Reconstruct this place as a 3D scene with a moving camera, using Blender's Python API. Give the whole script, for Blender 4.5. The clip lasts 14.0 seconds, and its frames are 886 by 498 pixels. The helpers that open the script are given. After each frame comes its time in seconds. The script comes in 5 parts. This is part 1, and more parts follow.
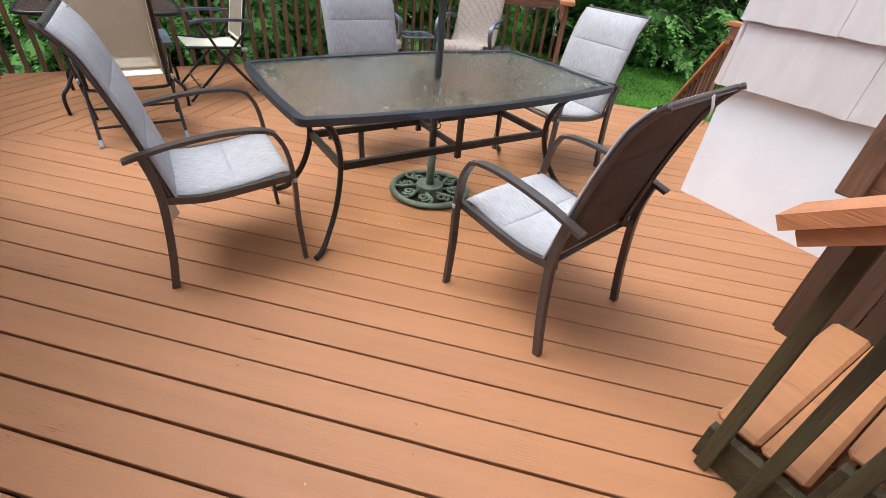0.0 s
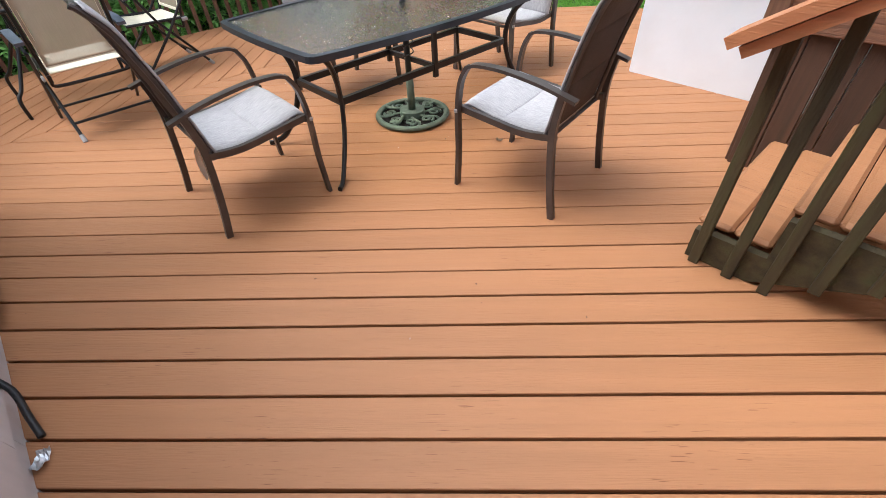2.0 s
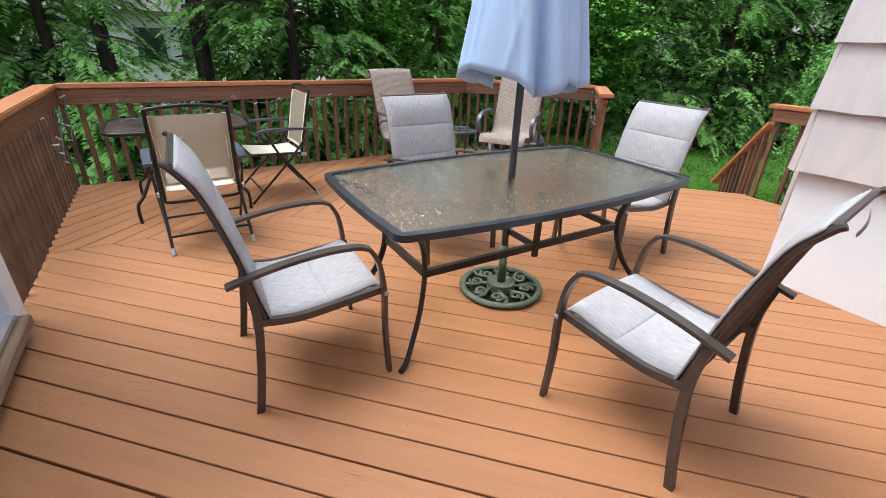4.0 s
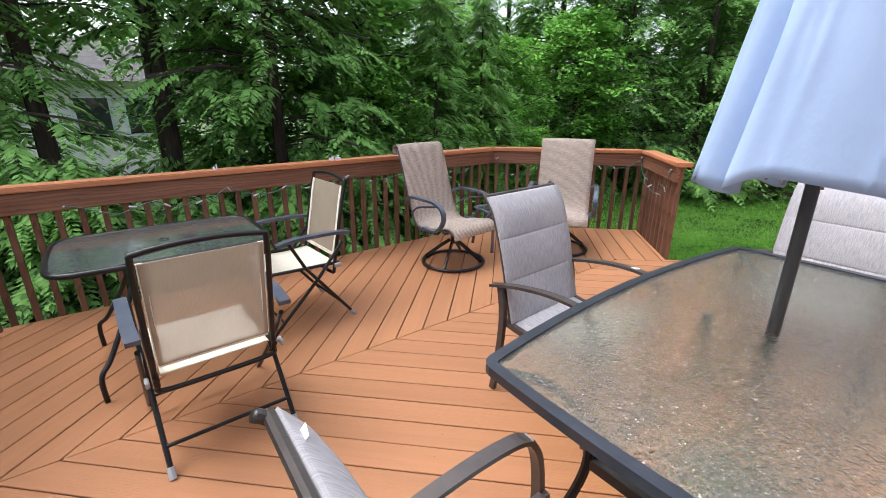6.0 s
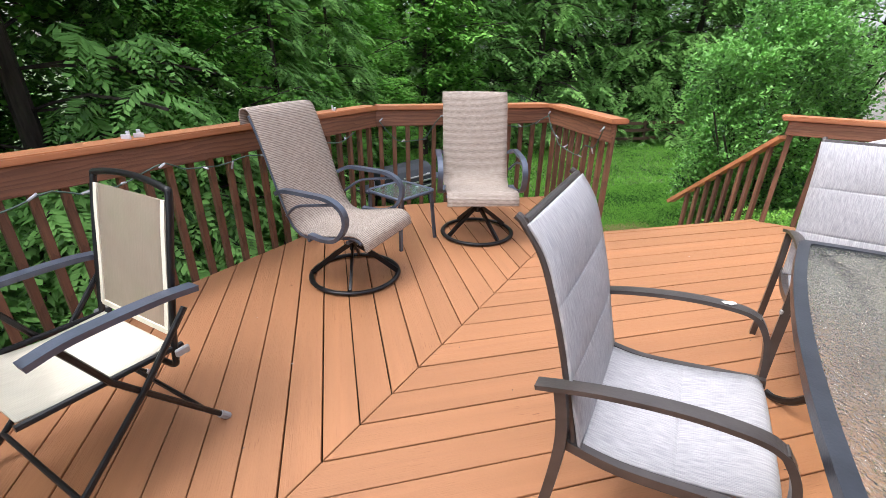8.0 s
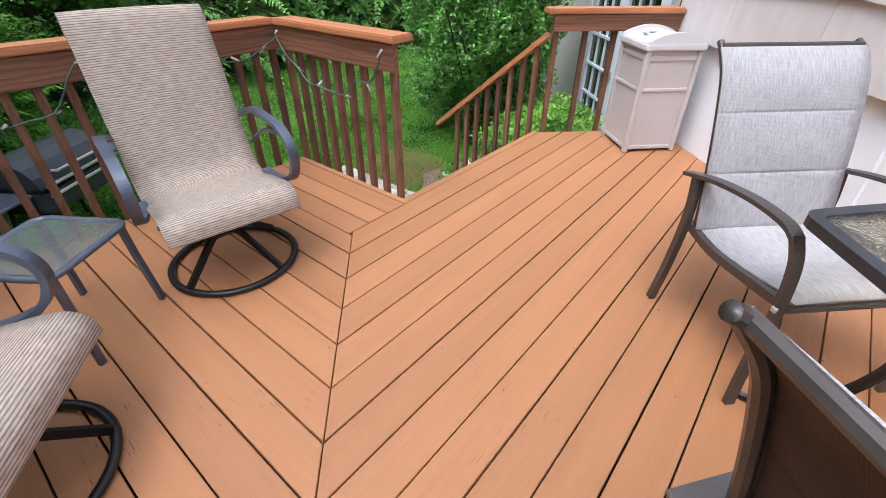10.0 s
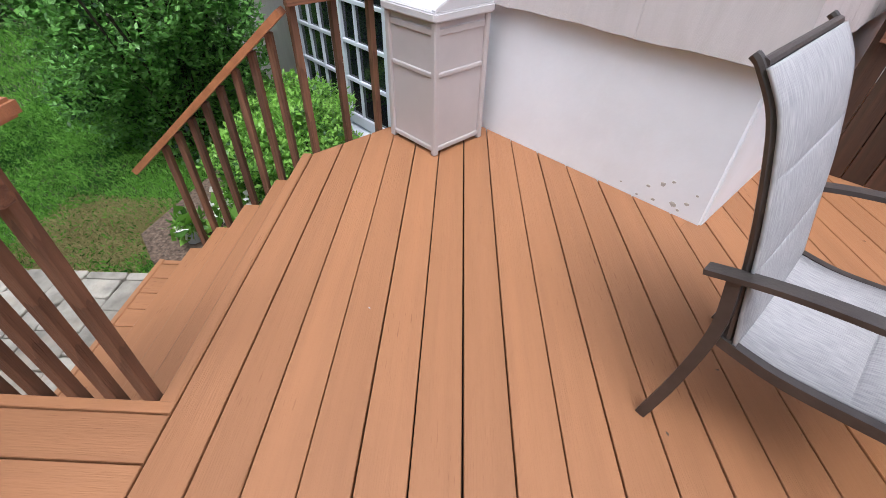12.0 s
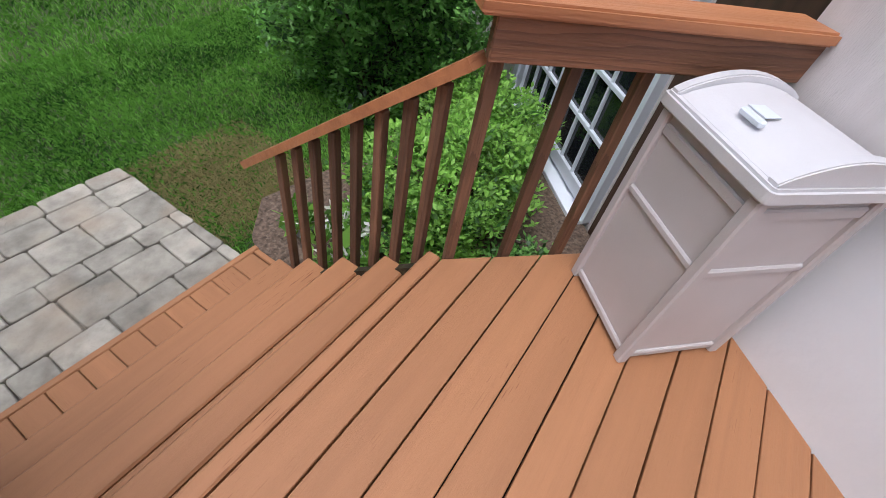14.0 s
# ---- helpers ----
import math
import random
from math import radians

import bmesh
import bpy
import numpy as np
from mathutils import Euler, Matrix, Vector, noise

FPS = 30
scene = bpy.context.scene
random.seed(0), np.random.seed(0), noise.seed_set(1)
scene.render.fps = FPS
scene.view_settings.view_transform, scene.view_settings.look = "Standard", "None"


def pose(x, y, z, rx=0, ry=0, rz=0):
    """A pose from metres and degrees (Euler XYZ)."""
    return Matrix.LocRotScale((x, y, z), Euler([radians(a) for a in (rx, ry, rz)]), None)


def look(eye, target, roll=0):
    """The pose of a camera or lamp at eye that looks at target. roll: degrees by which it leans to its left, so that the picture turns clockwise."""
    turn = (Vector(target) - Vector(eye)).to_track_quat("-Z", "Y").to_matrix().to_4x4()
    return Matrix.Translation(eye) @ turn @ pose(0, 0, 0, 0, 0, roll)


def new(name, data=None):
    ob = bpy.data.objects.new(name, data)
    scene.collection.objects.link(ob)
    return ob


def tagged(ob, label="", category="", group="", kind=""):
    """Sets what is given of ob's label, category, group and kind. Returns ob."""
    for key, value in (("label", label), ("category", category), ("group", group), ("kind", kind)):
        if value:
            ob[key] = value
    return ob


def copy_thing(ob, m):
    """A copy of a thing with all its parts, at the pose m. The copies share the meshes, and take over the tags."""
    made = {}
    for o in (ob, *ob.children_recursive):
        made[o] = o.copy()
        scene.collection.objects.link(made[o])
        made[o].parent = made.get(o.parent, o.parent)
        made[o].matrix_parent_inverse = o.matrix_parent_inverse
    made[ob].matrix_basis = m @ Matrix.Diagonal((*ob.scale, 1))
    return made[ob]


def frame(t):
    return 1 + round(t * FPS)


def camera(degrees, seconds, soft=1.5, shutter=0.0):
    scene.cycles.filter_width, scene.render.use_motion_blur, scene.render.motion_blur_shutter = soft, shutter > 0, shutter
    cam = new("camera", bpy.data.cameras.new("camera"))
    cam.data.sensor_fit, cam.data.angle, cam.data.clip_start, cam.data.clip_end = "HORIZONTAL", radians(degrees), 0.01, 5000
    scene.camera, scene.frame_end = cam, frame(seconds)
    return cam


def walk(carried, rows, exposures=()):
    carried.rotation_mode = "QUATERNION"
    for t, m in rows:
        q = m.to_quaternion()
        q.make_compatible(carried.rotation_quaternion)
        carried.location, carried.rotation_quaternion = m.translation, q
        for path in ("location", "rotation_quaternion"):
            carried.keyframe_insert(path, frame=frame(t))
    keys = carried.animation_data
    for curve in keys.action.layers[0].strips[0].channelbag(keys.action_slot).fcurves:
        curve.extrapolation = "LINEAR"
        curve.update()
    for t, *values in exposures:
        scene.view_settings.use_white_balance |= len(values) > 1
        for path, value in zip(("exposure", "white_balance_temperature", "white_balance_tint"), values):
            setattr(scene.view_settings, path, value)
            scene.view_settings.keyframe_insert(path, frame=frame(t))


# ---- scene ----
cam = camera(90.4, 14.0, soft=0.8)
PATH = [
    (0, (0.919, -0.341, 1.317), (0.643, 1.277, 0.174), 5.9),
    (0.5, (0.811, -0.481, 1.282), (0.532, 1.066, 0.045), 8.5),
    (1, (0.828, -0.598, 1.29), (0.449, 0.884, 0.002), 5.6),
    (1.5, (0.729, -0.718, 1.278), (0.569, 0.799, -0.016), -2.9),
    (2, (0.683, -0.767, 1.32), (0.604, 0.731, -0.002), -3.1),
    (2.5, (0.659, -0.727, 1.353), (0.599, 0.903, 0.196), -0.7),
    (3, (0.774, -0.548, 1.366), (0.62, 1.193, 0.394), 3.8),
    (3.5, (0.752, -0.392, 1.381), (0.377, 1.353, 0.479), 2.4),
    (3.7, (0.698, -0.345, 1.379), (0.269, 1.396, 0.492), 2.1),
    (5.8, (-0.448, 0.547, 1.447), (-0.715, 2.42, 0.797), -0.1),
    (6, (-0.559, 0.665, 1.457), (-0.814, 2.541, 0.812), 0.2),
    (6.5, (-0.867, 0.923, 1.473), (-1.153, 2.802, 0.85), 0.3),
    (7, (-1.002, 1.15, 1.464), (-0.955, 3.044, 0.823), -2.4),
    (7.2, (-1.055, 1.294, 1.449), (-0.885, 3.174, 0.788), -2.2),
    (9.3, (-0.95, 2.688, 1.3), (-0.056, 4.074, 0.168), 1.9),
    (9.5, (-0.884, 2.803, 1.3), (0.135, 4.09, 0.158), 0.8),
    (10, (-0.687, 3.177, 1.287), (0.586, 4.223, 0.154), 0.3),
    (10.5, (-0.55, 3.495, 1.277), (0.964, 4.08, 0.108), 0.2),
    (11, (-0.257, 3.722, 1.258), (1.301, 3.955, 0.027), 2.4),
    (11.5, (0.01, 3.96, 1.256), (1.543, 4.195, -0.007), 3.1),
    (12, (0.328, 4.03, 1.259), (1.851, 4.06, -0.037), 1.6),
    (12.5, (0.673, 4.098, 1.236), (2.113, 4.141, -0.151), 7.4),
    (13, (0.976, 4.21, 1.236), (2.356, 4.268, -0.211), 8.5),
    (13.5, (1.315, 4.226, 1.232), (2.657, 4.59, -0.206), 10.2),
    (14, (1.602, 4.383, 1.233), (2.854, 4.96, -0.217), 12.8),
]
walk(cam, [(t, look(eye, target, roll)) for t, eye, target, roll in PATH],
     exposures=((0, 1.5, 6050, 8), (3.5, 1.55, 6100, 8), (6, 1.55, 6200, 13), (6.5, 1.58, 6200, 13), (7, 1.78, 6200, 13), (9.3, 1.52, 6050, 12), (11.5, 1.26, 5950, 12), (12.5, 0.98, 5950, 13), (13.5, 0.84, 5950, 14), (14, 0.86, 6000, 14)))

# ---- world and sun: bright overcast day ----
world = bpy.data.worlds.new("overcast_sky")
scene.world = world
world.use_nodes = True
wn = world.node_tree
sky = wn.nodes.new("ShaderNodeTexSky")
sky.sky_type = "NISHITA"
sky.sun_disc = False
sky.sun_elevation = radians(66)
sky.sun_rotation = radians(-88)
sky.air_density, sky.dust_density, sky.ozone_density = 1.0, 4.0, 1.0
soften = wn.nodes.new("ShaderNodeHueSaturation")
soften.inputs["Saturation"].default_value = 0.4
wn.links.new(sky.outputs[0], soften.inputs["Color"])
wn.links.new(soften.outputs[0], wn.nodes["Background"].inputs[0])
wn.nodes["Background"].inputs[1].default_value = 0.15
sun_data = bpy.data.lights.new("sun", "SUN")
sun_data.energy, sun_data.angle, sun_data.color = 0.52, radians(40), (1.0, 0.97, 0.93)
sun = new("sun", sun_data)
sun.matrix_world = look((-4.8, 0.9, 11), (0, 1, 0))


# ---- materials ----
def mat(name, color, rough=0.6, metal=0.0, vary=0.12, scale=6.0, bump=0.1, bump_scale=60.0, stretch=(1, 1, 1), rand=0.0,
        second=None, second_scale=2.0, second_amount=0.5, coords="Object", spec=0.5):
    """A surface with variation at two scales and fine relief. second: a colour of stains or wear."""
    m = bpy.data.materials.new(name)
    m.use_nodes = True
    nt = m.node_tree
    b = nt.nodes["Principled BSDF"]
    b.inputs["Roughness"].default_value, b.inputs["Metallic"].default_value = rough, metal
    b.inputs["Specular IOR Level"].default_value = spec
    tc = nt.nodes.new("ShaderNodeTexCoord")
    mp = nt.nodes.new("ShaderNodeMapping")
    mp.inputs["Scale"].default_value = stretch
    nt.links.new(tc.outputs[coords], mp.inputs[0])
    n1 = nt.nodes.new("ShaderNodeTexNoise")
    n1.inputs["Scale"].default_value, n1.inputs["Detail"].default_value = scale, 6
    nt.links.new(mp.outputs[0], n1.inputs["Vector"])
    hsv = nt.nodes.new("ShaderNodeHueSaturation")
    hsv.inputs["Color"].default_value = (*color, 1)
    rng = nt.nodes.new("ShaderNodeMapRange")
    rng.inputs["To Min"].default_value, rng.inputs["To Max"].default_value = 1 - vary, 1 + vary
    rng.inputs["From Min"].default_value, rng.inputs["From Max"].default_value = 0.3, 0.7
    nt.links.new(n1.outputs["Fac"], rng.inputs["Value"])
    value = rng.outputs[0]
    if rand:
        info = nt.nodes.new("ShaderNodeObjectInfo")
        r2 = nt.nodes.new("ShaderNodeMapRange")
        r2.inputs["To Min"].default_value, r2.inputs["To Max"].default_value = 1 - rand, 1 + rand
        nt.links.new(info.outputs["Random"], r2.inputs["Value"])
        mul = nt.nodes.new("ShaderNodeMath")
        mul.operation = "MULTIPLY"
        nt.links.new(value, mul.inputs[0])
        nt.links.new(r2.outputs[0], mul.inputs[1])
        value = mul.outputs[0]
    nt.links.new(value, hsv.inputs["Value"])
    out = hsv.outputs[0]
    if second:
        n2 = nt.nodes.new("ShaderNodeTexNoise")
        n2.inputs["Scale"].default_value, n2.inputs["Detail"].default_value = second_scale, 8
        nt.links.new(mp.outputs[0], n2.inputs["Vector"])
        ramp = nt.nodes.new("ShaderNodeMapRange")
        ramp.inputs["From Min"].default_value, ramp.inputs["From Max"].default_value = 0.52, 0.72
        ramp.inputs["To Max"].default_value = second_amount
        nt.links.new(n2.outputs["Fac"], ramp.inputs["Value"])
        mix = nt.nodes.new("ShaderNodeMix")
        mix.data_type = "RGBA"
        mix.inputs[7].default_value = (*second, 1)
        nt.links.new(ramp.outputs[0], mix.inputs[0])
        nt.links.new(out, mix.inputs[6])
        out = mix.outputs[2]
    nt.links.new(out, b.inputs["Base Color"])
    if bump:
        n3 = nt.nodes.new("ShaderNodeTexNoise")
        n3.inputs["Scale"].default_value, n3.inputs["Detail"].default_value = bump_scale, 4
        nt.links.new(mp.outputs[0], n3.inputs["Vector"])
        bp = nt.nodes.new("ShaderNodeBump")
        bp.inputs["Strength"].default_value, bp.inputs["Distance"].default_value = bump, 0.01
        nt.links.new(n3.outputs["Fac"], bp.inputs["Height"])
        nt.links.new(bp.outputs[0], b.inputs["Normal"])
    return m


def weave(name, warp, weft, rough=0.75, count=260.0, ratio=1.0, contrast=0.5, tone=0.15, see=0.0, streaks=(160, 12, 1), streak_amount=0.35, ribbed=False):
    """Woven cloth or sling mesh: two thread directions, heather streaks; see: how open the mesh is."""
    m = mat(name, warp, rough, vary=tone, scale=9, bump=0, spec=0.2)
    nt = m.node_tree
    b = nt.nodes["Principled BSDF"]
    base = b.inputs["Base Color"].links[0].from_socket
    tc = nt.nodes.new("ShaderNodeTexCoord")
    mp = nt.nodes.new("ShaderNodeMapping")
    nt.links.new(tc.outputs["UV"], mp.inputs[0])
    waves = []
    for direction, k in (("X", count), ("Y", count * ratio)):
        w = nt.nodes.new("ShaderNodeTexWave")
        w.bands_direction = direction
        w.inputs["Scale"].default_value = k / 20.0
        w.inputs["Distortion"].default_value, w.inputs["Detail Scale"].default_value = 0.5, 3.0
        nt.links.new(mp.outputs[0], w.inputs["Vector"])
        waves.append(w)
    mul = nt.nodes.new("ShaderNodeMath")
    mul.operation = "MULTIPLY"
    nt.links.new(waves[1 if ribbed else 0].outputs["Fac"], mul.inputs[0])
    nt.links.new(waves[1].outputs["Fac"], mul.inputs[1])
    streak = nt.nodes.new("ShaderNodeTexNoise")
    streak.inputs["Scale"].default_value = 1.0
    mp2 = nt.nodes.new("ShaderNodeMapping")
    mp2.inputs["Scale"].default_value = streaks
    nt.links.new(tc.outputs["UV"], mp2.inputs[0])
    nt.links.new(mp2.outputs[0], streak.inputs["Vector"])
    add = nt.nodes.new("ShaderNodeMath")
    add.operation = "MULTIPLY_ADD"
    add.inputs[1].default_value = contrast
    nt.links.new(mul.outputs[0], add.inputs[0])
    half = nt.nodes.new("ShaderNodeMapRange")
    half.inputs["From Min"].default_value, half.inputs["From Max"].default_value = 0.35, 0.65
    half.inputs["To Max"].default_value = streak_amount
    nt.links.new(streak.outputs["Fac"], half.inputs["Value"])
    nt.links.new(half.outputs[0], add.inputs[2])
    mix = nt.nodes.new("ShaderNodeMix")
    mix.data_type = "RGBA"
    mix.inputs[7].default_value = (*weft, 1)
    nt.links.new(add.outputs[0], mix.inputs[0])
    nt.links.new(base, mix.inputs[6])
    nt.links.new(mix.outputs[2], b.inputs["Base Color"])
    bp = nt.nodes.new("ShaderNodeBump")
    bp.inputs["Strength"].default_value, bp.inputs["Distance"].default_value = 0.35, 0.002
    nt.links.new(mul.outputs[0], bp.inputs["Height"])
    nt.links.new(bp.outputs[0], b.inputs["Normal"])
    if see:
        tr = nt.nodes.new("ShaderNodeBsdfTranslucent")
        tp = nt.nodes.new("ShaderNodeBsdfTransparent")
        nt.links.new(mix.outputs[2], tr.inputs[0])
        m1, m2 = nt.nodes.new("ShaderNodeMixShader"), nt.nodes.new("ShaderNodeMixShader")
        m1.inputs[0].default_value, m2.inputs[0].default_value = 0.35, see
        nt.links.new(b.outputs[0], m1.inputs[1])
        nt.links.new(tr.outputs[0], m1.inputs[2])
        nt.links.new(m1.outputs[0], m2.inputs[1])
        nt.links.new(tp.outputs[0], m2.inputs[2])
        nt.links.new(m2.outputs[0], nt.nodes["Material Output"].inputs[0])
    return m


def leaf(name, dark, light, bright_share=0.3, rough=0.62, spec=0.18):
    """Foliage: dark and light mixed per leaf and by clump, some light let through."""
    m = bpy.data.materials.new(name)
    m.use_nodes = True
    nt = m.node_tree
    b = nt.nodes["Principled BSDF"]
    b.inputs["Roughness"].default_value = rough
    b.inputs["Specular IOR Level"].default_value = spec
    geo = nt.nodes.new("ShaderNodeNewGeometry")
    tc = nt.nodes.new("ShaderNodeTexCoord")
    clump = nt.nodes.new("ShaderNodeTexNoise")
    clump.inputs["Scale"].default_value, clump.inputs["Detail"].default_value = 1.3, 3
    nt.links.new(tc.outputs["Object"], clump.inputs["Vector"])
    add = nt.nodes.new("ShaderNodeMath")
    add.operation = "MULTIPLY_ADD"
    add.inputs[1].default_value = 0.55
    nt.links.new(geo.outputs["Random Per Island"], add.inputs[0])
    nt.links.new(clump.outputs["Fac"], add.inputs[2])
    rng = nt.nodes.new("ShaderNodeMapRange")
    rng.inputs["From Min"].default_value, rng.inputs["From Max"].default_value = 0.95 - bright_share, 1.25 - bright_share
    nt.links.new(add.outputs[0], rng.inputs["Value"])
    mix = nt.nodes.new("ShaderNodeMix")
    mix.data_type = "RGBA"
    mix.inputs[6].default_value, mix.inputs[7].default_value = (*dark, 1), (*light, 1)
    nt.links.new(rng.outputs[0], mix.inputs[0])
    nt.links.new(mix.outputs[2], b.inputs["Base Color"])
    tr = nt.nodes.new("ShaderNodeBsdfTranslucent")
    nt.links.new(mix.outputs[2], tr.inputs[0])
    ms = nt.nodes.new("ShaderNodeMixShader")
    ms.inputs[0].default_value = 0.3
    nt.links.new(b.outputs[0], ms.inputs[1])
    nt.links.new(tr.outputs[0], ms.inputs[2])
    nt.links.new(ms.outputs[0], nt.nodes["Material Output"].inputs[0])
    return m


def glass(name, tint, rough, wavy=0.0, wave_scale=60.0, share=0.5, body=(0.3, 0.33, 0.3), obscure=0.0, mirror=0.06):
    """Table or door glass: a clear pane that mirrors, with a share of milky body; wavy: rain-glass relief."""
    m = bpy.data.materials.new(name)
    m.use_nodes = True
    nt = m.node_tree
    b = nt.nodes["Principled BSDF"]
    b.inputs["Base Color"].default_value = (*body, 1)
    b.inputs["Roughness"].default_value = rough
    tp = nt.nodes.new("ShaderNodeBsdfRefraction" if obscure else "ShaderNodeBsdfTransparent")
    tp.inputs[0].default_value = (*tint, 1)
    if obscure:
        tp.inputs["IOR"].default_value, tp.inputs["Roughness"].default_value = 1.12, obscure
    gl = nt.nodes.new("ShaderNodeBsdfGlossy")
    gl.inputs["Roughness"].default_value = rough
    fr = nt.nodes.new("ShaderNodeLayerWeight")
    steep = nt.nodes.new("ShaderNodeMath")
    steep.operation = "POWER"
    steep.inputs[1].default_value = 4.0
    nt.links.new(fr.outputs["Facing"], steep.inputs[0])
    gloss = nt.nodes.new("ShaderNodeMath")
    gloss.operation = "MULTIPLY_ADD"
    gloss.inputs[1].default_value, gloss.inputs[2].default_value = 0.75, mirror
    nt.links.new(steep.outputs[0], gloss.inputs[0])
    a, c = nt.nodes.new("ShaderNodeMixShader"), nt.nodes.new("ShaderNodeMixShader")
    a.inputs[0].default_value = share
    nt.links.new(tp.outputs[0], a.inputs[1])
    nt.links.new(b.outputs[0], a.inputs[2])
    nt.links.new(gloss.outputs[0], c.inputs[0])
    nt.links.new(a.outputs[0], c.inputs[1])
    nt.links.new(gl.outputs[0], c.inputs[2])
    nt.links.new(c.outputs[0], nt.nodes["Material Output"].inputs[0])
    if wavy:
        tc = nt.nodes.new("ShaderNodeTexCoord")
        n = nt.nodes.new("ShaderNodeTexNoise")
        n.inputs["Scale"].default_value, n.inputs["Detail"].default_value, n.inputs["Distortion"].default_value = wave_scale, 2, 1.5
        nt.links.new(tc.outputs["Object"], n.inputs["Vector"])
        bp = nt.nodes.new("ShaderNodeBump")
        bp.inputs["Strength"].default_value, bp.inputs["Distance"].default_value = wavy, 0.01
        nt.links.new(n.outputs["Fac"], bp.inputs["Height"])
        for s in (b, gl, fr, tp) if obscure else (b, gl, fr):
            nt.links.new(bp.outputs[0], s.inputs["Normal"])
    return m


DECK = mat("deck_stain", (0.385, 0.178, 0.082), 0.55, vary=0.06, scale=3.0, bump=0.25, bump_scale=40, stretch=(0.25, 5, 5), rand=0.07,
           second=(0.31, 0.14, 0.068), second_scale=5, second_amount=0.35, coords="Object", spec=0.35)
DECK_Y = mat("deck_stain_crosswise", (0.385, 0.178, 0.082), 0.55, vary=0.06, scale=3.0, bump=0.25, bump_scale=40, stretch=(5, 0.25, 5), rand=0.07,
             second=(0.31, 0.14, 0.068), second_scale=5, second_amount=0.35, coords="Object", spec=0.35)


def scuffed(m, along):
    """Adds small dark scratches and chips, long along the boards, to a deck stain."""
    nt = m.node_tree
    b = nt.nodes["Principled BSDF"]
    base = b.inputs["Base Color"].links[0].from_socket
    tc = nt.nodes.new("ShaderNodeTexCoord")
    mp = nt.nodes.new("ShaderNodeMapping")
    mp.inputs["Scale"].default_value = along
    nt.links.new(tc.outputs["Object"], mp.inputs[0])
    marks = nt.nodes.new("ShaderNodeTexNoise")
    marks.inputs["Scale"].default_value, marks.inputs["Detail"].default_value = 1.0, 3
    nt.links.new(mp.outputs[0], marks.inputs["Vector"])
    where = nt.nodes.new("ShaderNodeTexNoise")
    where.inputs["Scale"].default_value = 2.2
    nt.links.new(tc.outputs["Object"], where.inputs["Vector"])
    gate = nt.nodes.new("ShaderNodeMapRange")
    gate.inputs["From Min"].default_value, gate.inputs["From Max"].default_value = 0.53, 0.66
    nt.links.new(where.outputs["Fac"], gate.inputs["Value"])
    thin = nt.nodes.new("ShaderNodeMapRange")
    thin.inputs["From Min"].default_value, thin.inputs["From Max"].default_value = 0.64, 0.68
    nt.links.new(marks.outputs["Fac"], thin.inputs["Value"])
    both = nt.nodes.new("ShaderNodeMath")
    both.operation = "MULTIPLY"
    nt.links.new(gate.outputs[0], both.inputs[0])
    nt.links.new(thin.outputs[0], both.inputs[1])
    mix = nt.nodes.new("ShaderNodeMix")
    mix.data_type = "RGBA"
    mix.inputs[7].default_value = (0.20, 0.075, 0.035, 1)
    nt.links.new(both.outputs[0], mix.inputs[0])
    nt.links.new(base, mix.inputs[6])
    nt.links.new(mix.outputs[2], b.inputs["Base Color"])


scuffed(DECK, (11, 190, 60))
scuffed(DECK_Y, (190, 11, 60))
CAP = mat("cap_stain", (0.45, 0.185, 0.08), 0.5, vary=0.14, scale=2.5, bump=0.35, bump_scale=30, stretch=(0.3, 6, 6),
          second=(0.3, 0.1, 0.045), second_scale=4, second_amount=0.5)
RAIL = mat("rail_stain", (0.235, 0.105, 0.056), 0.6, vary=0.3, scale=2.0, bump=0.5, bump_scale=26, stretch=(0.35, 8, 8),
           second=(0.10, 0.045, 0.027), second_scale=5, second_amount=0.6)
BAL = mat("baluster_stain", (0.175, 0.085, 0.048), 0.65, vary=0.3, scale=3.0, bump=0.4, bump_scale=30, stretch=(8, 8, 0.4), rand=0.25,
          second=(0.06, 0.03, 0.02), second_scale=4, second_amount=0.6)


def grained(m, stretch, dark, amount=0.75):
    """Adds the drawn-out growth rings of a sawn softwood board."""
    nt = m.node_tree
    b = nt.nodes["Principled BSDF"]
    base = b.inputs["Base Color"].links[0].from_socket
    tc = nt.nodes.new("ShaderNodeTexCoord")
    mp = nt.nodes.new("ShaderNodeMapping")
    mp.inputs["Scale"].default_value = stretch
    nt.links.new(tc.outputs["Object"], mp.inputs[0])
    w = nt.nodes.new("ShaderNodeTexWave")
    w.wave_type, w.wave_profile = "RINGS", "SAW"
    w.inputs["Scale"].default_value, w.inputs["Distortion"].default_value = 4.0, 9.0
    w.inputs["Detail"].default_value, w.inputs["Detail Scale"].default_value = 3.0, 1.2
    nt.links.new(mp.outputs[0], w.inputs["Vector"])
    rng = nt.nodes.new("ShaderNodeMapRange")
    rng.inputs["From Min"].default_value, rng.inputs["From Max"].default_value = 0.45, 1.0
    rng.inputs["To Max"].default_value = amount
    nt.links.new(w.outputs["Fac"], rng.inputs["Value"])
    mix = nt.nodes.new("ShaderNodeMix")
    mix.data_type = "RGBA"
    mix.inputs[7].default_value = (*dark, 1)
    nt.links.new(rng.outputs[0], mix.inputs[0])
    nt.links.new(base, mix.inputs[6])
    nt.links.new(mix.outputs[2], b.inputs["Base Color"])


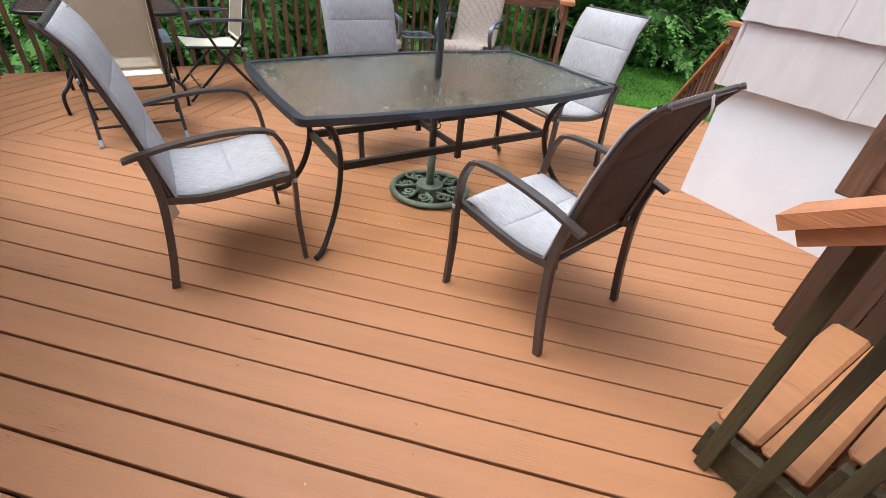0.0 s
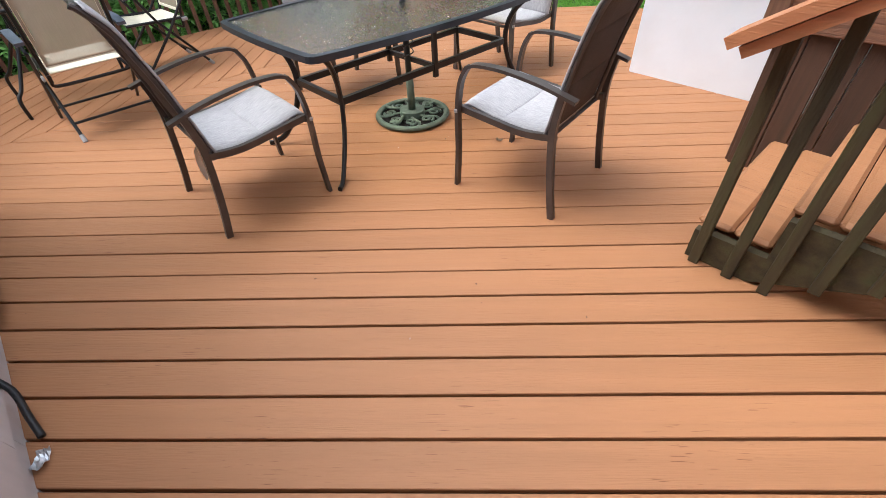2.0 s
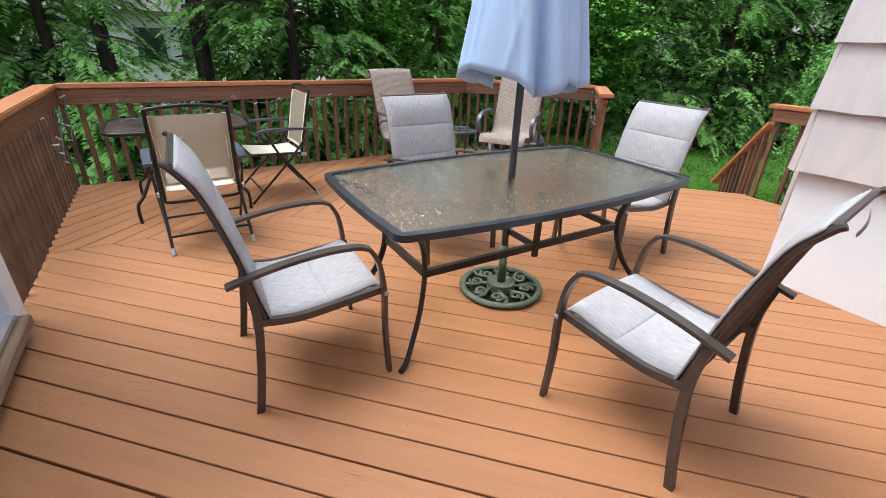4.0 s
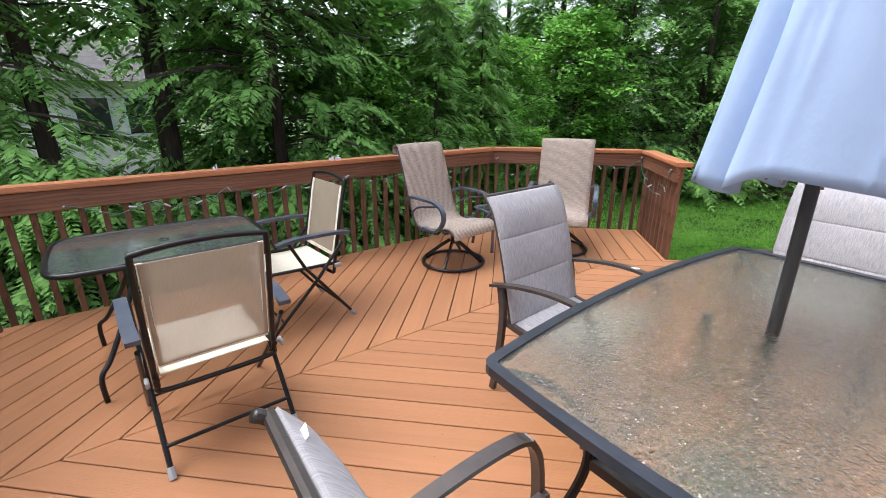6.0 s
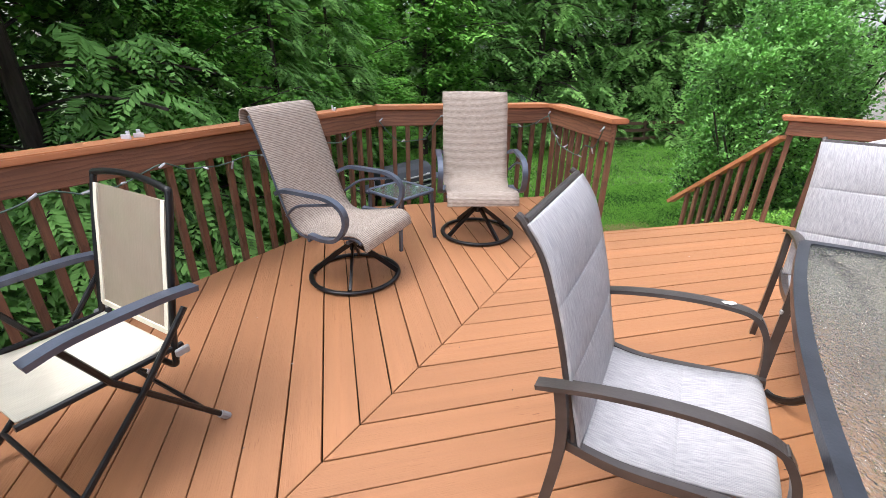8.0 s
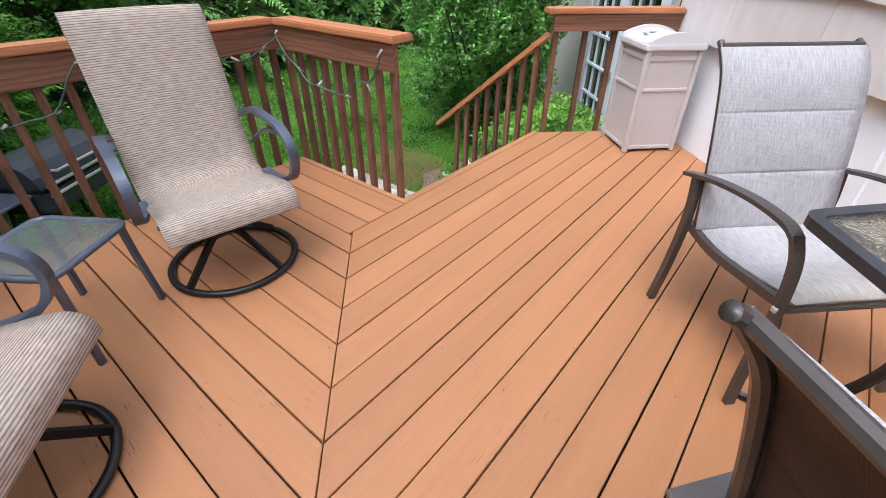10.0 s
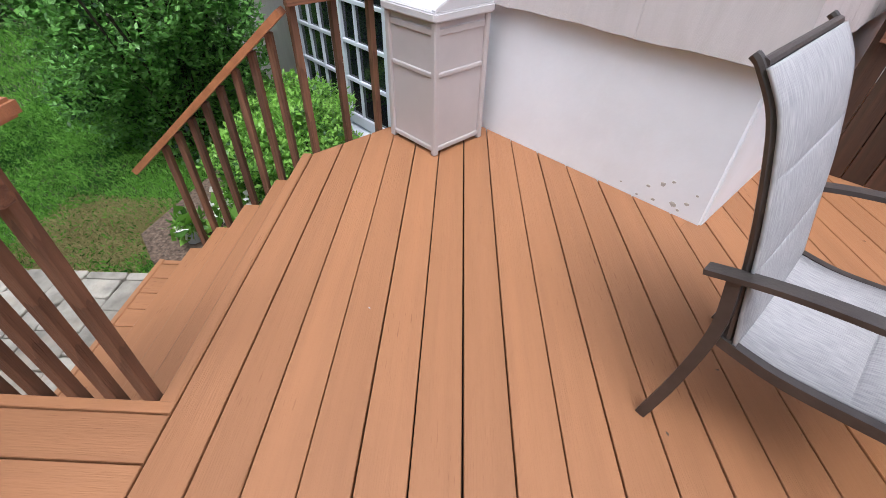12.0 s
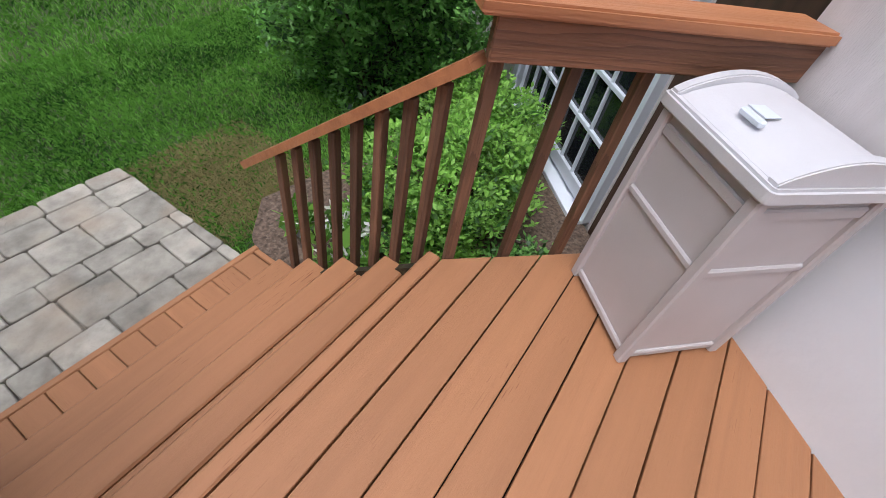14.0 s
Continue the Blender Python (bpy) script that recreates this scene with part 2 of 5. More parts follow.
grained(RAIL, (0.5, 3.0, 3.0), (0.085, 0.036, 0.021), 0.6)
grained(BAL, (3.0, 3.0, 0.35), (0.065, 0.032, 0.02), 0.5)
MOSSY = mat("weathered_wood", (0.046, 0.034, 0.014), 0.85, vary=0.5, scale=3, bump=0.5, bump_scale=30, stretch=(5, 5, 0.6), rand=0.2,
            second=(0.05, 0.055, 0.02), second_scale=3.0, second_amount=0.8)
PLANK = mat("dark_plank", (0.085, 0.043, 0.026), 0.7, vary=0.3, scale=2, bump=0.4, bump_scale=26, stretch=(7, 7, 0.4), rand=0.25,
            second=(0.045, 0.03, 0.018), second_scale=3, second_amount=0.7)
# near-black: shade seen through gaps, put into the colour
GAPSHADE = mat("gap_shade", (0.014, 0.009, 0.007), 0.9, bump=0.2)
STUCCO = mat("white_stucco", (0.85, 0.90, 0.96), 0.85, vary=0.03, scale=3, bump=0.16, bump_scale=38,
             second=(0.5, 0.5, 0.46), second_scale=1.7, second_amount=0.16)
WORN = mat("worn_stucco", (0.48, 0.49, 0.47), 0.9, vary=0.3, scale=40, bump=0.6, bump_scale=60)
SIDING = mat("siding_paint", (0.60, 0.555, 0.55), 0.7, vary=0.05, scale=3, bump=0.3, bump_scale=50, stretch=(6, 6, 1), rand=0.05,
             second=(0.5, 0.45, 0.42), second_scale=2, second_amount=0.3)
FRAME = mat("bronze_frame", (0.085, 0.073, 0.068), 0.36, metal=0.4, vary=0.2, scale=12, bump=0.08, bump_scale=160)
BLACKF = mat("black_frame", (0.011, 0.011, 0.012), 0.35, metal=0.2, vary=0.25, scale=12, bump=0.06, bump_scale=160)
SLATE = mat("slate_frame", (0.095, 0.112, 0.150), 0.35, metal=0.3, vary=0.25, scale=10, bump=0.06, bump_scale=160)
RIMSLATE = mat("dark_slate_rim", (0.040, 0.046, 0.058), 0.35, metal=0.3, vary=0.25, scale=10, bump=0.06, bump_scale=160)
RUBBER = mat("grey_plastic", (0.35, 0.35, 0.35), 0.6, bump=0.1)
PAD = weave("grey_heather_cloth", (0.47, 0.46, 0.47), (0.25, 0.25, 0.265), count=1500, contrast=0.2, tone=0.05, streaks=(240, 22, 1), streak_amount=0.55)
PADBACK = weave("taupe_sling", (0.085, 0.062, 0.052), (0.05, 0.036, 0.03), count=1500, contrast=0.4, tone=0.15)
TAN = weave("tan_sling", (0.50, 0.425, 0.36), (0.145, 0.105, 0.082), count=2200, ratio=0.3, contrast=0.7, tone=0.05, streaks=(26, 110, 1), streak_amount=0.3, ribbed=True)
CREAM = weave("cream_mesh", (0.56, 0.48, 0.38), (0.42, 0.35, 0.27), count=1500, contrast=0.3, tone=0.05, see=0.46, streak_amount=0.2)
CREAMSEAT = weave("cream_seat_mesh", (0.78, 0.73, 0.60), (0.6, 0.55, 0.42), count=1500, contrast=0.3, tone=0.05)
RAINGLASS = glass("rain_glass", (0.97, 0.94, 0.84), 0.06, wavy=0.75, wave_scale=64, share=0.06, body=(0.42, 0.46, 0.37), obscure=0.14, mirror=0.12)
TOPGLASS = glass("dark_table_glass", (0.6, 0.66, 0.62), 0.04, mirror=0.11, wavy=0.1, wave_scale=16, share=0.4, body=(0.16, 0.185, 0.18))
SIDEGLASS = glass("side_table_glass", (0.80, 0.88, 0.90), 0.05, wavy=0.15, wave_scale=40, obscure=0.1, mirror=0.22, share=0.14, body=(0.42, 0.49, 0.51))
PANE = glass("window_pane", (0.35, 0.38, 0.4), 0.03, share=0.55, body=(0.02, 0.025, 0.03))
VERDI = mat("green_iron", (0.115, 0.15, 0.115), 0.55, metal=0.3, vary=0.2, scale=25, bump=0.15, bump_scale=120)
POLE = mat("slate_pole", (0.06, 0.075, 0.085), 0.4, metal=0.3, vary=0.1, scale=10, bump=0.04)
CANOPY = mat("blue_canvas", (0.40, 0.53, 0.74), 0.85, vary=0.07, scale=5, bump=0.55, bump_scale=16, stretch=(1, 1, 0.45), second=(0.30, 0.40, 0.62), second_scale=3, second_amount=0.4, spec=0.1)
RESIN = mat("beige_resin", (0.52, 0.485, 0.485), 0.5, vary=0.04, scale=5, bump=0.12, bump_scale=160, second=(0.42, 0.38, 0.36), second_scale=3, second_amount=0.25)
RESINTOP = mat("pale_resin", (0.62, 0.61, 0.63), 0.45, vary=0.04, scale=5, bump=0.1, bump_scale=160, second=(0.55, 0.53, 0.5), second_scale=4, second_amount=0.3)
LAWN = mat("lawn_soil", (0.06, 0.10, 0.025), 0.9, vary=0.45, scale=3.0, bump=0.6, bump_scale=30, second=(0.17, 0.17, 0.06), second_scale=0.9, second_amount=0.25, coords="Object")
MULCH = mat("mulch", (0.13, 0.09, 0.065), 0.95, vary=0.6, scale=30, bump=0.9, bump_scale=40, second=(0.28, 0.22, 0.17), second_scale=40, second_amount=0.7)
SAND = mat("joint_sand", (0.31, 0.28, 0.23), 0.95, vary=0.3, scale=30, bump=0.4)
PAVER = mat("paver_stone", (0.36, 0.335, 0.285), 0.9, vary=0.3, scale=8, bump=0.7, bump_scale=40, rand=0.26, second=(0.40, 0.32, 0.24), second_scale=2.5, second_amount=0.7)
BARK = mat("bark", (0.045, 0.033, 0.026), 0.9, vary=0.4, scale=8, bump=0.9, bump_scale=18, stretch=(3, 3, 0.6))
# hemlock green; its near-black end also paints the shade between sprays
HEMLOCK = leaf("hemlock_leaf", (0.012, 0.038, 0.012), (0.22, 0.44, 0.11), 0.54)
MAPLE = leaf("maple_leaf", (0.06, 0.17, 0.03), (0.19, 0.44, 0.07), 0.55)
# hedge green, with lit clusters and dark hollows put into the two colours
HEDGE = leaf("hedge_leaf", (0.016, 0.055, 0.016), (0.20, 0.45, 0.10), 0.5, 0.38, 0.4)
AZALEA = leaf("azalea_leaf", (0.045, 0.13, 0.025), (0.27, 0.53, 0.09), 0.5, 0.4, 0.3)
GRASS = leaf("grass_blade", (0.032, 0.115, 0.018), (0.20, 0.45, 0.07), 0.47)
DRYGRASS = leaf("dry_grass", (0.24, 0.22, 0.09), (0.42, 0.37, 0.17), 0.5)
PAINT = mat("white_paint", (0.70, 0.75, 0.82), 0.45, vary=0.03, bump=0.05)
FARHOUSE = mat("far_siding", (0.86, 0.83, 0.86), 0.8, vary=0.08, scale=2, bump=0.1)
PAPER = mat("paper_tag", (0.85, 0.85, 0.84), 0.7, vary=0.03, bump=0.05)
INK = mat("ink", (0.22, 0.22, 0.25), 0.7, vary=0.05, bump=0)
WIRE = mat("wire", (0.05, 0.10, 0.075), 0.5, bump=0)
CLEARBULB = glass("bulb_glass", (0.8, 0.82, 0.85), 0.08, share=0.55, body=(0.75, 0.77, 0.8))
GRILL = mat("grill_cover", (0.03, 0.034, 0.042), 0.55, vary=0.2, bump=0.2)
SIDEPANE = glass("door_pane", (0.6, 0.66, 0.72), 0.03, share=0.5, body=(0.68, 0.75, 0.84), mirror=0.25)
ALUM = mat("aluminium", (0.72, 0.73, 0.75), 0.3, metal=0.9, vary=0.05, bump=0.03)
OLDWOOD = mat("worn_sill_wood", (0.27, 0.18, 0.115), 0.8, vary=0.3, scale=4, bump=0.4, bump_scale=40, stretch=(0.5, 8, 8), second=(0.14, 0.10, 0.07), second_scale=5, second_amount=0.7)
TERRA = mat("terracotta", (0.26, 0.10, 0.06), 0.8, vary=0.15, bump=0.2)
BLOOM = mat("white_bloom", (0.85, 0.83, 0.78), 0.7, vary=0.1, bump=0)
ROOF = mat("roof_shingle", (0.09, 0.085, 0.085), 0.9, vary=0.3, scale=6, bump=0.4)
CABLE = mat("black_cable", (0.012, 0.012, 0.013), 0.5, bump=0)


# ---- building helpers ----
def finish(name, bm, material, smooth=False):
    me = bpy.data.meshes.new(name)
    bm.normal_update()
    bm.to_mesh(me)
    bm.free()
    me.materials.append(material)
    if smooth:
        for p in me.polygons:
            p.use_smooth = True
    return me


def part(name, bm, material, parent, label="", smooth=False):
    ob = new(name, finish(name, bm, material, smooth))
    ob.parent = parent
    if label:
        ob["label"] = label
    return ob


def thing(name, label, category, m=None, group="", kind=""):
    e = new(name)
    e.empty_display_size = 0.2
    if m is not None:
        e.matrix_basis = m
    return tagged(e, label, category, group, kind)


def solid(name, bm, material, label="", category="", kind="structure", smooth=False, m=None):
    ob = new(name, finish(name, bm, material, smooth))
    if m is not None:
        ob.matrix_basis = m
    return tagged(ob, label, category, "", kind)


def box(bm, c, s, m=None, bevel=0.0, seg=1):
    r = bmesh.ops.create_cube(bm, size=1.0)
    vs = r["verts"]
    bmesh.ops.scale(bm, vec=s, verts=vs)
    if bevel:
        es = list({e for v in vs for e in v.link_edges})
        out = bmesh.ops.bevel(bm, geom=es, offset=bevel, segments=seg, affect="EDGES", profile=0.5)
        vs = list({v for f in out["faces"] for v in f.verts} | {v for v in vs if v.is_valid})
    bmesh.ops.translate(bm, vec=c, verts=vs)
    if m is not None:
        bmesh.ops.transform(bm, matrix=m, verts=vs)
    return vs


def boxes(*specs, bevel=0.0):
    bm = bmesh.new()
    for c, s in specs:
        box(bm, c, s, bevel=bevel)
    return bm


def smooth_path(pts, steps=6, closed=False):
    """Catmull-Rom through the points."""
    p = [Vector(q) for q in pts]
    if len(p) < 3 or steps < 2:
        return p
    n, out = len(p), []
    rng = range(n if closed else n - 1)
    for i in rng:
        a, b, c, d = (p[(i - 1) % n], p[i], p[(i + 1) % n], p[(i + 2) % n]) if closed else (p[max(i - 1, 0)], p[i], p[i + 1], p[min(i + 2, n - 1)])
        for k in range(steps):
            t = k / steps
            out.append(0.5 * ((2 * b) + (c - a) * t + (2 * a - 5 * b + 4 * c - d) * t * t + (3 * b - a - 3 * c + d) * t ** 3))
    if not closed:
        out.append(p[-1])
    return out


def tube(bm, pts, w, h=None, sides=8, steps=6, closed=False, side=None):
    """A tube along points: round (sides >= 6) or a flat bar (sides 4), w along side, h across."""
    h = h or w
    path = smooth_path(pts, steps, closed)
    n = len(path)
    ring = [(math.cos(2 * math.pi * (k + (0.5 if sides == 4 else 0)) / sides), math.sin(2 * math.pi * (k + (0.5 if sides == 4 else 0)) / sides)) for k in range(sides)]
    f = math.sqrt(2) if sides == 4 else 1.0
    loops, last = [], None
    for i in range(n):
        t = (path[(i + 1) % n] - path[i - 1]) if closed else (path[min(i + 1, n - 1)] - path[max(i - 1, 0)])
        t.normalize()
        s = Vector(side) if side else (last if last else (Vector((0, 0, 1)) if abs(t.z) < 0.9 else Vector((1, 0, 0))))
        s = s - t * s.dot(t)
        if s.length < 1e-4:
            s = t.orthogonal()
        s.normalize()
        last = s
        u = t.cross(s)
        loops.append([bm.verts.new(path[i] + s * (a * w / 2 * f) + u * (b * h / 2 * f)) for a, b in ring])
    for i in range(n if closed else n - 1):
        a, b = loops[i], loops[(i + 1) % n]
        for k in range(sides):
            bm.faces.new((a[k], a[(k + 1) % sides], b[(k + 1) % sides], b[k]))
    if not closed:
        bm.faces.new(loops[0][::-1])
        bm.faces.new(loops[-1])
    return bm


def bar(pts, w, h=None, sides=8, steps=6, closed=False, side=None):
    return tube(bmesh.new(), pts, w, h, sides, steps, closed, side)


def sling(prof, half, thick, seams=(), puff=0.0, sag=0.0, ny=8, steps=10, back_only=False, offset=0.0):
    """Cloth hung along a profile of (x, z), from -half to half across; padded between seams (shares of the length)."""
    bm = bmesh.new()
    uv = bm.loops.layers.uv.new("UVMap")
    path = smooth_path([(x, 0, z) for x, z in prof], steps)
    run = [0.0]
    for a, b in zip(path, path[1:]):
        run.append(run[-1] + (b - a).length)
    total = run[-1]
    extra = [q * total + e for q in seams for e in (-0.012, -0.004, 0.0, 0.004, 0.012)]
    full = sorted(set(run + extra))
    path2 = []
    for d in full:
        k = max(i for i in range(len(run) - 1) if run[i] <= d + 1e-9)
        path2.append(path[k].lerp(path[k + 1], (d - run[k]) / (run[k + 1] - run[k])))
    path, run = path2, full
    marks = [0.0, *seams, 1.0]
    grid = {}
    for i, p in enumerate(path):
        t = path[min(i + 1, len(path) - 1)] - path[max(i - 1, 0)]
        nrm = Vector((-t.z, 0, t.x)).normalized()
        s = run[i] / total
        lo = max([q for q in marks if q <= s + 1e-6])
        hi = min([q for q in marks if q > s - 1e-6] + [1.0])
        w = 0 if hi - lo < 1e-6 else math.sin(math.pi * min(max((s - lo) / (hi - lo), 0), 1)) ** 0.32
        for j in range(ny + 1):
            y = -half + 2 * half * j / ny
            edge = 1 - abs(2 * j / ny - 1) ** 4
            dip = sag * (1 - (2 * j / ny - 1) ** 2) * math.sin(math.pi * s)
            up = thick / 2 + puff * w * edge
            for k, off in ((0, up - dip), (1, -thick / 2 - dip)):
                grid[i, j, k] = bm.verts.new((p.x + nrm.x * (off + offset), y, p.z + nrm.z * (off + offset)))

    def quad(ids):
        f = bm.faces.new([grid[q] for q in ids])
        for loop, (i, j, k) in zip(f.loops, ids):
            loop[uv].uv = (2 * half * j / ny, run[i])
        f.smooth = True

    n = len(path) - 1
    for i in range(n):
        for j in range(ny):
            quad(((i, j, 0), (i, j + 1, 0), (i + 1, j + 1, 0), (i + 1, j, 0)))
            quad(((i, j, 1), (i + 1, j, 1), (i + 1, j + 1, 1), (i, j + 1, 1)))
        quad(((i, 0, 0), (i + 1, 0, 0), (i + 1, 0, 1), (i, 0, 1)))
        quad(((i, ny, 0), (i, ny, 1), (i + 1, ny, 1), (i + 1, ny, 0)))
    for j in range(ny):
        quad(((0, j, 0), (0, j, 1), (0, j + 1, 1), (0, j + 1, 0)))
        quad(((n, j, 0), (n, j + 1, 0), (n, j + 1, 1), (n, j, 1)))
    return bm


def slab(outline, z0, z1, bevel=0.0, hole=None):
    """A flat plate with the given outline of (x, y)."""
    bm = bmesh.new()
    f = bm.faces.new([bm.verts.new((x, y, z0)) for x, y in outline])
    out = bmesh.ops.extrude_face_region(bm, geom=[f])
    bmesh.ops.translate(bm, vec=(0, 0, z1 - z0), verts=[v for v in out["geom"] if isinstance(v, bmesh.types.BMVert)])
    bmesh.ops.recalc_face_normals(bm, faces=bm.faces)
    if bevel:
        bmesh.ops.bevel(bm, geom=[e for e in bm.edges if abs(e.verts[0].co.z - e.verts[1].co.z) < 1e-6], offset=bevel, segments=2, affect="EDGES")
    return bm


def round_rect(a, b, r, n=6):
    """Outline of a rectangle 2a by 2b with rounded corners."""
    out = []
    for cx, cy, q in ((a - r, b - r, 0), (r - a, b - r, 90), (r - a, r - b, 180), (a - r, r - b, 270)):
        for k in range(n + 1):
            t = radians(q + 90 * k / n)
            out.append((cx + r * math.cos(t), cy + r * math.sin(t)))
    return out


def cloud(name, verts, faces, material):
    """One mesh out of numpy arrays of corners and quads."""
    me = bpy.data.meshes.new(name)
    me.from_pydata(verts.tolist(), [], faces.tolist())
    me.materials.append(material)
    return me




def ud(total, diff, z=0.0):
    """A place from x + y and x - y."""
    return Vector(((total + diff) / 2, (total - diff) / 2, z))

# ---- the ground ----
GZ = -1.10
P = 0.147
bm = bmesh.new()
bmesh.ops.create_grid(bm, x_segments=60, y_segments=60, size=40)
for v in bm.verts:
    v.co.z = GZ - 0.03 + 0.05 * noise.noise(Vector((v.co.x * 0.25, v.co.y * 0.25, 0)))
for e in [e for e in bm.edges if e.is_boundary]:
    for v in e.verts:
        v.co.x *= 30
        v.co.y *= 30
solid("ground", bm, LAWN, "mown green lawn with pale dry patches", "lawn", smooth=True)


# ---- house walls ----
def wall(name, p0, p1, z0, z1, thick, material, label):
    """A wall from p0 to p1; its thickness lies on the side to the right of the way."""
    d = Vector((p1[0] - p0[0], p1[1] - p0[1], 0))
    a = math.atan2(d.y, d.x)
    bm = bmesh.new()
    box(bm, (d.length / 2, -thick / 2, (z0 + z1) / 2), (d.length, thick, z1 - z0), bevel=0.006)
    if z1 - z0 < 2.0:
        bmesh.ops.subdivide_edges(bm, edges=[e for e in bm.edges if e.calc_length() > 0.4], cuts=10, use_grid_fill=True)
    return solid(name, bm, material, label, "wall", m=pose(p0[0], p0[1], 0, 0, 0, math.degrees(a)))


CORNER = ud(4.885, -0.785)
FACE1_END = ud(7.52, -0.785)
FACE2_END = ud(4.885, 4.6)
FOUND = 0.738
TH = 0.25 * math.sqrt(2)
bm = slab([tuple(q.xy) for q in (CORNER, FACE1_END, ud(7.52, -0.785 + TH), ud(4.885 + TH, -0.785 + TH), ud(4.885 + TH, 4.6), FACE2_END)], GZ - 0.3, FOUND + 0.06)
bmesh.ops.bevel(bm, geom=[e for e in bm.edges if all((v.co.xy - CORNER.xy).length < 1e-4 for v in e.verts)], offset=0.012, segments=3, affect="EDGES")
foundation = solid("wall_1", bm, STUCCO, "white stucco foundation wall stained along its foot", "wall")
# the return and the first stretch after it are darker than wall_4
wall("wall_3", FACE1_END, ud(7.52, 0.085), GZ - 0.3, 5.2, 0.25, PLANK, "dark brown wall return behind the bin")
wall("wall_11", ud(7.52, 0.085), ud(9.14, 0.085), GZ - 0.3, 5.2, 0.25, PLANK, "dark brown wall beside the garden door")
wall("wall_4", ud(9.14, 0.085), ud(16, 0.085), GZ - 0.3, 5.2, 0.25, SIDING, "beige painted house wall at garden level")


def course_wall(name, p0, p1, z0, rows, label, seed, expo=0.352):
    """Wide painted shingles in lapped courses over a sheathing wall."""
    d = Vector((p1[0] - p0[0], p1[1] - p0[1], 0))
    a = math.degrees(math.atan2(d.y, d.x))
    bm = bmesh.new()
    box(bm, (d.length / 2, -0.14, z0 + rows * expo / 2 + 0.03), (d.length, 0.22, rows * expo))
    base = solid(name, bm, SIDING, label, "wall", m=pose(p0[0], p0[1], 0, 0, 0, a))
    rnd = random.Random(seed)
    for r in range(rows):
        x = -0.02
        while x < d.length - 0.01:
            w = min(rnd.uniform(0.55, 0.75), d.length + 0.02 - x)
            bm = bmesh.new()
            n = 5
            lo = [rnd.uniform(-0.006, 0.006) for _ in range(n + 1)]
            za, zb = z0 + r * expo, z0 + (r + 1) * expo + 0.03
            rows_v = []
            for i in range(n + 1):
                px = x + 0.0012 + (w - 0.0024) * i / n
                rows_v.append([bm.verts.new(q) for q in ((px, 0.034, za + lo[i]), (px, 0.006, zb), (px, -0.012, zb), (px, 0.016, za + lo[i]))])
            for i in range(n):
                A, B = rows_v[i], rows_v[i + 1]
                for k in range(4):
                    bm.faces.new((A[k], A[(k + 1) % 4], B[(k + 1) % 4], B[k]))
            bm.faces.new(rows_v[0])
            bm.faces.new(rows_v[-1][::-1])
            bmesh.ops.recalc_face_normals(bm, faces=bm.faces)
            part("shingle", bm, SIDING, base)
            x += w
    return base


course_wall("wall_5", ud(4.855, -0.815), ud(7.52, -0.815), FOUND, 9, "beige painted shingle siding above white stucco", 3)
course_wall("wall_6", ud(4.855, 4.6), ud(4.855, -0.815), FOUND, 9, "beige painted shingle siding above white stucco", 5)
for nm, a, dz, r_ in (("peeled_patch", 5.21, 0.13, 0.012), ("peeled_patch", 5.15, 0.16, 0.007), ("peeled_patch", 5.10, 0.05, 0.014), ("peeled_patch", 5.30, 0.09, 0.008), ("peeled_patch", 5.02, 0.08, 0.01), ("peeled_patch", 5.06, 0.03, 0.006), ("peeled_patch", 4.98, 0.14, 0.006), ("peeled_patch", 5.24, 0.03, 0.009), ("peeled_patch", 5.36, 0.02, 0.006), ("peeled_patch", 5.5, 0.05, 0.005)):
    rp = random.Random(int(a * 100))
    o_ = [(r_ * rp.uniform(0.6, 1.25) * 1.3 * math.cos(k * math.pi / 7), r_ * rp.uniform(0.6, 1.2) * math.sin(k * math.pi / 7)) for k in range(14)]
    part(nm, slab(o_, 0, 0.002), WORN, foundation).matrix_basis = Matrix.Translation(ud(a, -0.785, dz)) @ pose(0, 0, 0, 0, 0, 45) @ pose(0, 0, 0, -90, 0, 0)
# house behind and left of the deck
course_wall("wall_7", ud(-0.875, -1.36), ud(-0.875, 3.2), -0.25, 9, "white painted shingle siding at the deck's edge", 7)
wall("wall_10", ud(-0.90, -2.95), ud(-0.90, -1.36), 2.2, 2.9, 0.2, SIDING, "white house wall above the side door")
wall("wall_8", (4.6, -1.75), (0.3, -1.75), GZ, 4.0, 0.2, SIDING, "beige painted house wall behind the deck")
wall("wall_9", (4.74, 0.3), (4.6, -1.85), GZ, 4.0, 0.2, SIDING, "beige painted house wall at the end of the deck")
bm = slab([(2.05, 2.9), (3.3, 4.1), (3.75, 3.72), (8.0, 8.0), (14.0, 2.0), (4.95, -0.1)], 3.86, 4.0)
solid("roof", bm, ROOF, "dark shingled roof over the house", "roof")
bm = boxes(((0, 0, 1.35), (0.11, 0.11, 3.0)), bevel=0.006)
solid("trim", bm, PAINT, "white corner board of the house", "trim", m=Matrix.Translation(ud(-0.95, -2.90)) @ pose(0, 0, 0, 0, 0, 45))
bm = bar([ud(-0.86, -0.84, 0.16), ud(-0.80, -0.74, 0.10), ud(-0.795, -0.61, 0.045), ud(-0.785, -0.50, 0.014)], 0.022, sides=8)
tagged(new("cable", finish("cable", bm, CABLE, True)), "black cable hanging down the white wall onto the deck", "cable")


